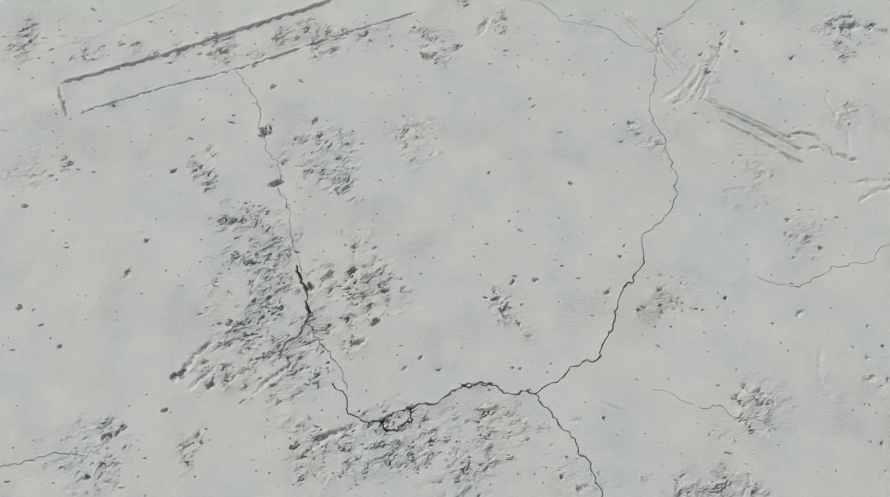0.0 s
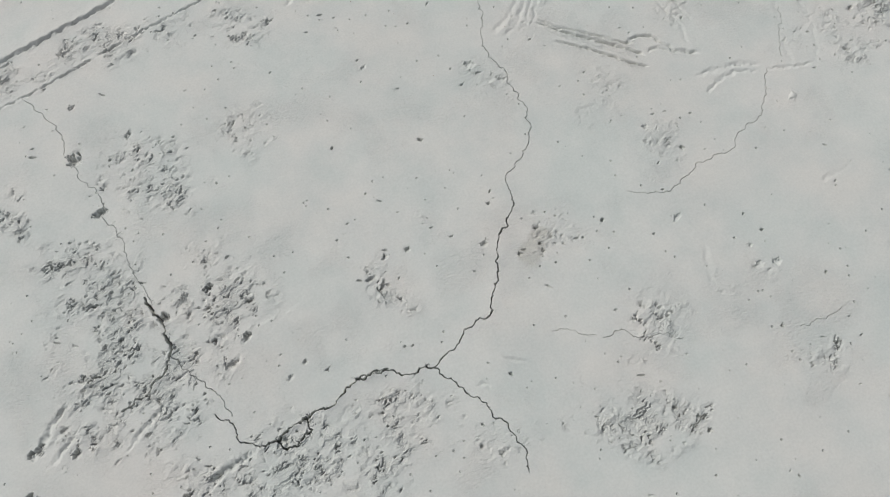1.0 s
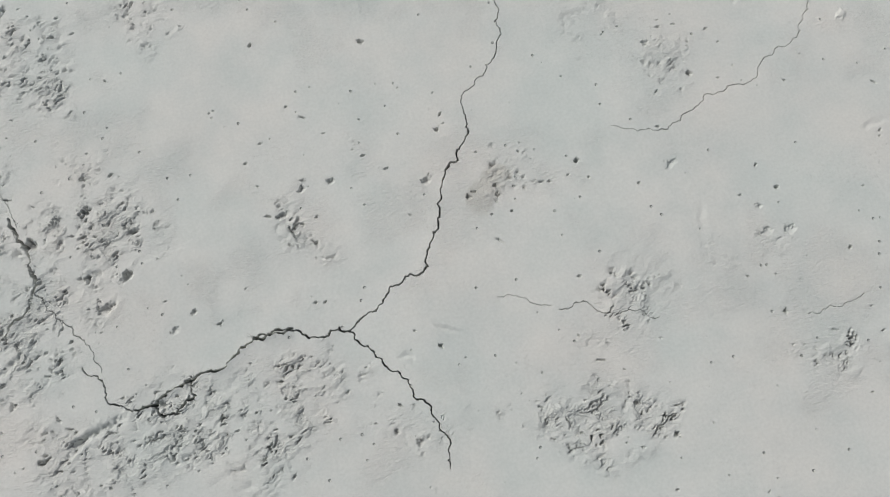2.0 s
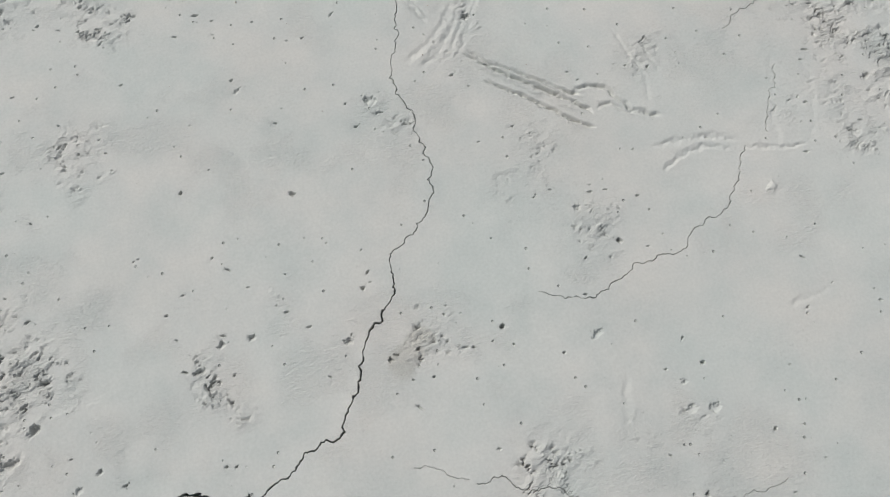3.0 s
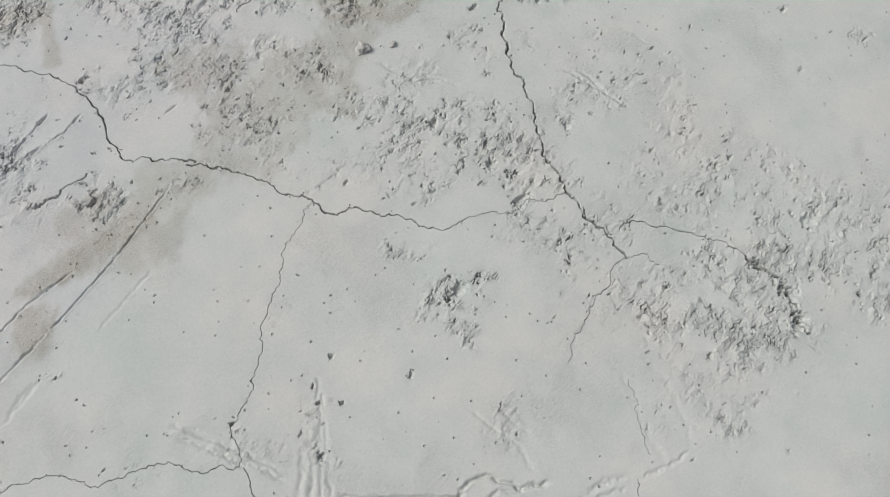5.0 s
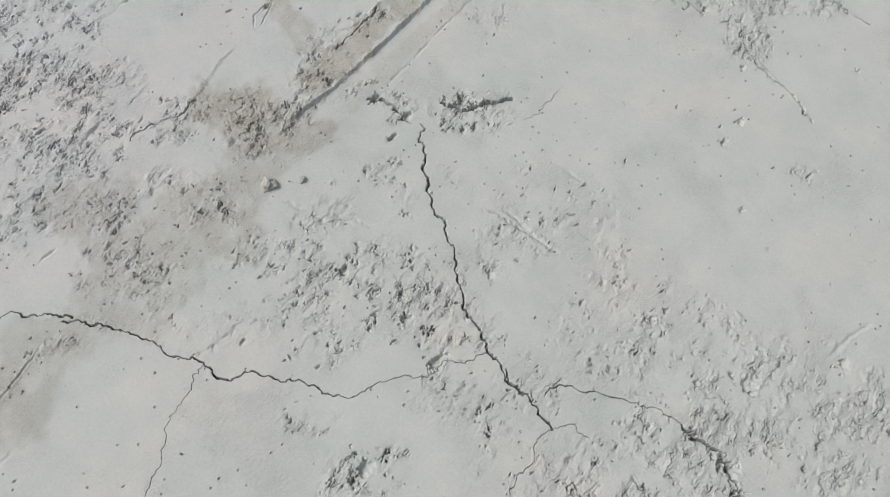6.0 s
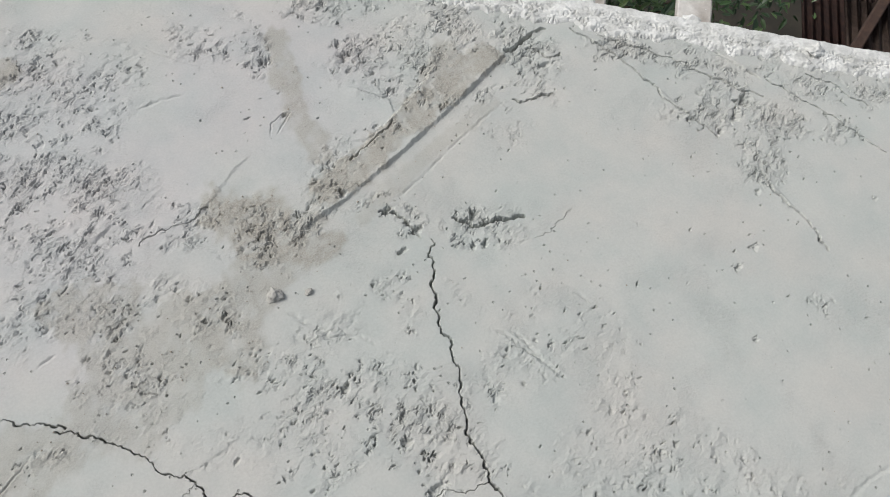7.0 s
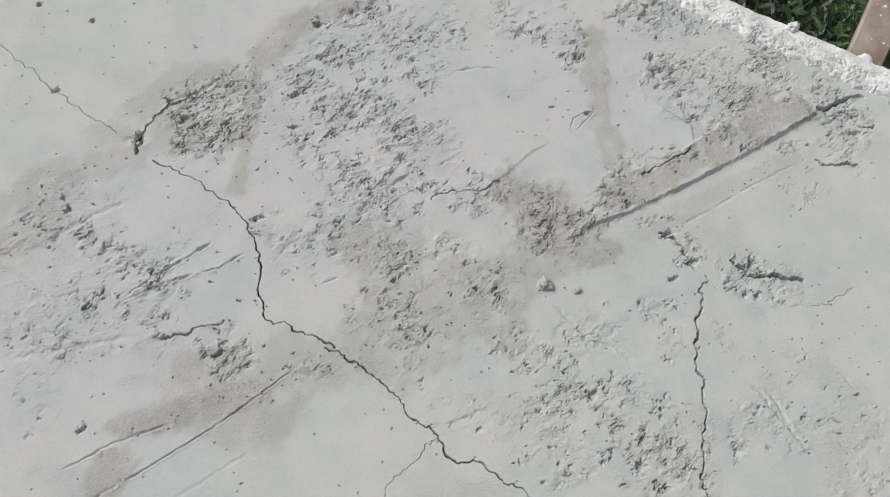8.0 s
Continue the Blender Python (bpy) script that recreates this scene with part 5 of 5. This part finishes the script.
def shed():
    """A lean-to with rusty corrugated sheets, a beam across them and a block wall beside."""
    root = new("shed")
    root.location = edge_point(2.6, 2.4, -3.2)
    tagged(root, "low shed roofed with rusty red-brown corrugated metal sheets", "shed")

    def local(a, o, z):
        return edge_point(a, o, z) - root.location

    def sheet(a0, a1, o0, o1, z0, z1, pitch, deep, material, label):
        n = int((a1 - a0) / pitch * 8)
        bm = bmesh.new()
        rows = []
        for o, z in ((o0, z0), (0.5 * (o0 + o1), 0.5 * (z0 + z1)), (o1, z1)):
            rows.append([bm.verts.new(local(a0 + (a1 - a0) * k / n, o, z + deep * math.sin(6.283 * k / 8))) for k in range(n + 1)])
        for p, q in zip(rows, rows[1:]):
            for k in range(n):
                bm.faces.new((p[k], p[k + 1], q[k + 1], q[k]))
        ex = bmesh.ops.solidify(bm, geom=bm.faces[:], thickness=0.003)
        ob = part("roof_sheet", bm, material, root, label)
        for p in ob.data.polygons:
            p.use_smooth = True

    sheet(1.80, 2.22, 1.7, 3.9, -2.12, -1.82, 0.05, 0.006, RUST, "dark red rusty corrugated sheet")
    sheet(2.20, 2.75, 1.7, 3.9, -2.10, -1.80, 0.05, 0.006, RUST, "dark red rusty corrugated sheet")
    sheet(2.02, 3.4, 1.7, 2.55, -2.06, -1.93, 0.06, 0.009, PALE_RUST, "faded brown corrugated sheet")
    bm = bmesh.new()
    bar(bm, local(2.02, 2.1, -1.955), local(2.45, 2.95, -1.84), 0.06, 0.06)
    part("roof_beam", bm, DARK_TIMBER, root, "dark weathered timber beam")
    bm = bmesh.new()
    ring = [local(a, o, 0) for a, o in ((2.75, 1.8), (3.4, 1.8), (3.4, 3.8), (2.75, 3.8))]
    box_between(bm, [(p.x, p.y) for p in ring], 0, 0.98)
    part("wall", bm, BLOCK, root, "grey block wall")
    return root


shed()

bm = bmesh.new()
bmesh.ops.create_grid(bm, x_segments=8, y_segments=8, size=400)
for v in bm.verts:
    v.co.z = -3.2
tagged(part("ground", bm, SOIL), "dark bare soil below the roof", "ground", kind="structure")

# the storey under the slab
bm = bmesh.new()
ring = [edge_point(a, o, 0) for a, o in ((-5.8, -6.8), (5.8, -6.8), (5.8, -0.12), (-5.8, -0.12))]
box_between(bm, [(p.x, p.y) for p in ring], -3.2, -0.2)
tagged(part("house_wall", bm, BLOCK), "grey block walls of the house under the roof slab", "wall", kind="structure")
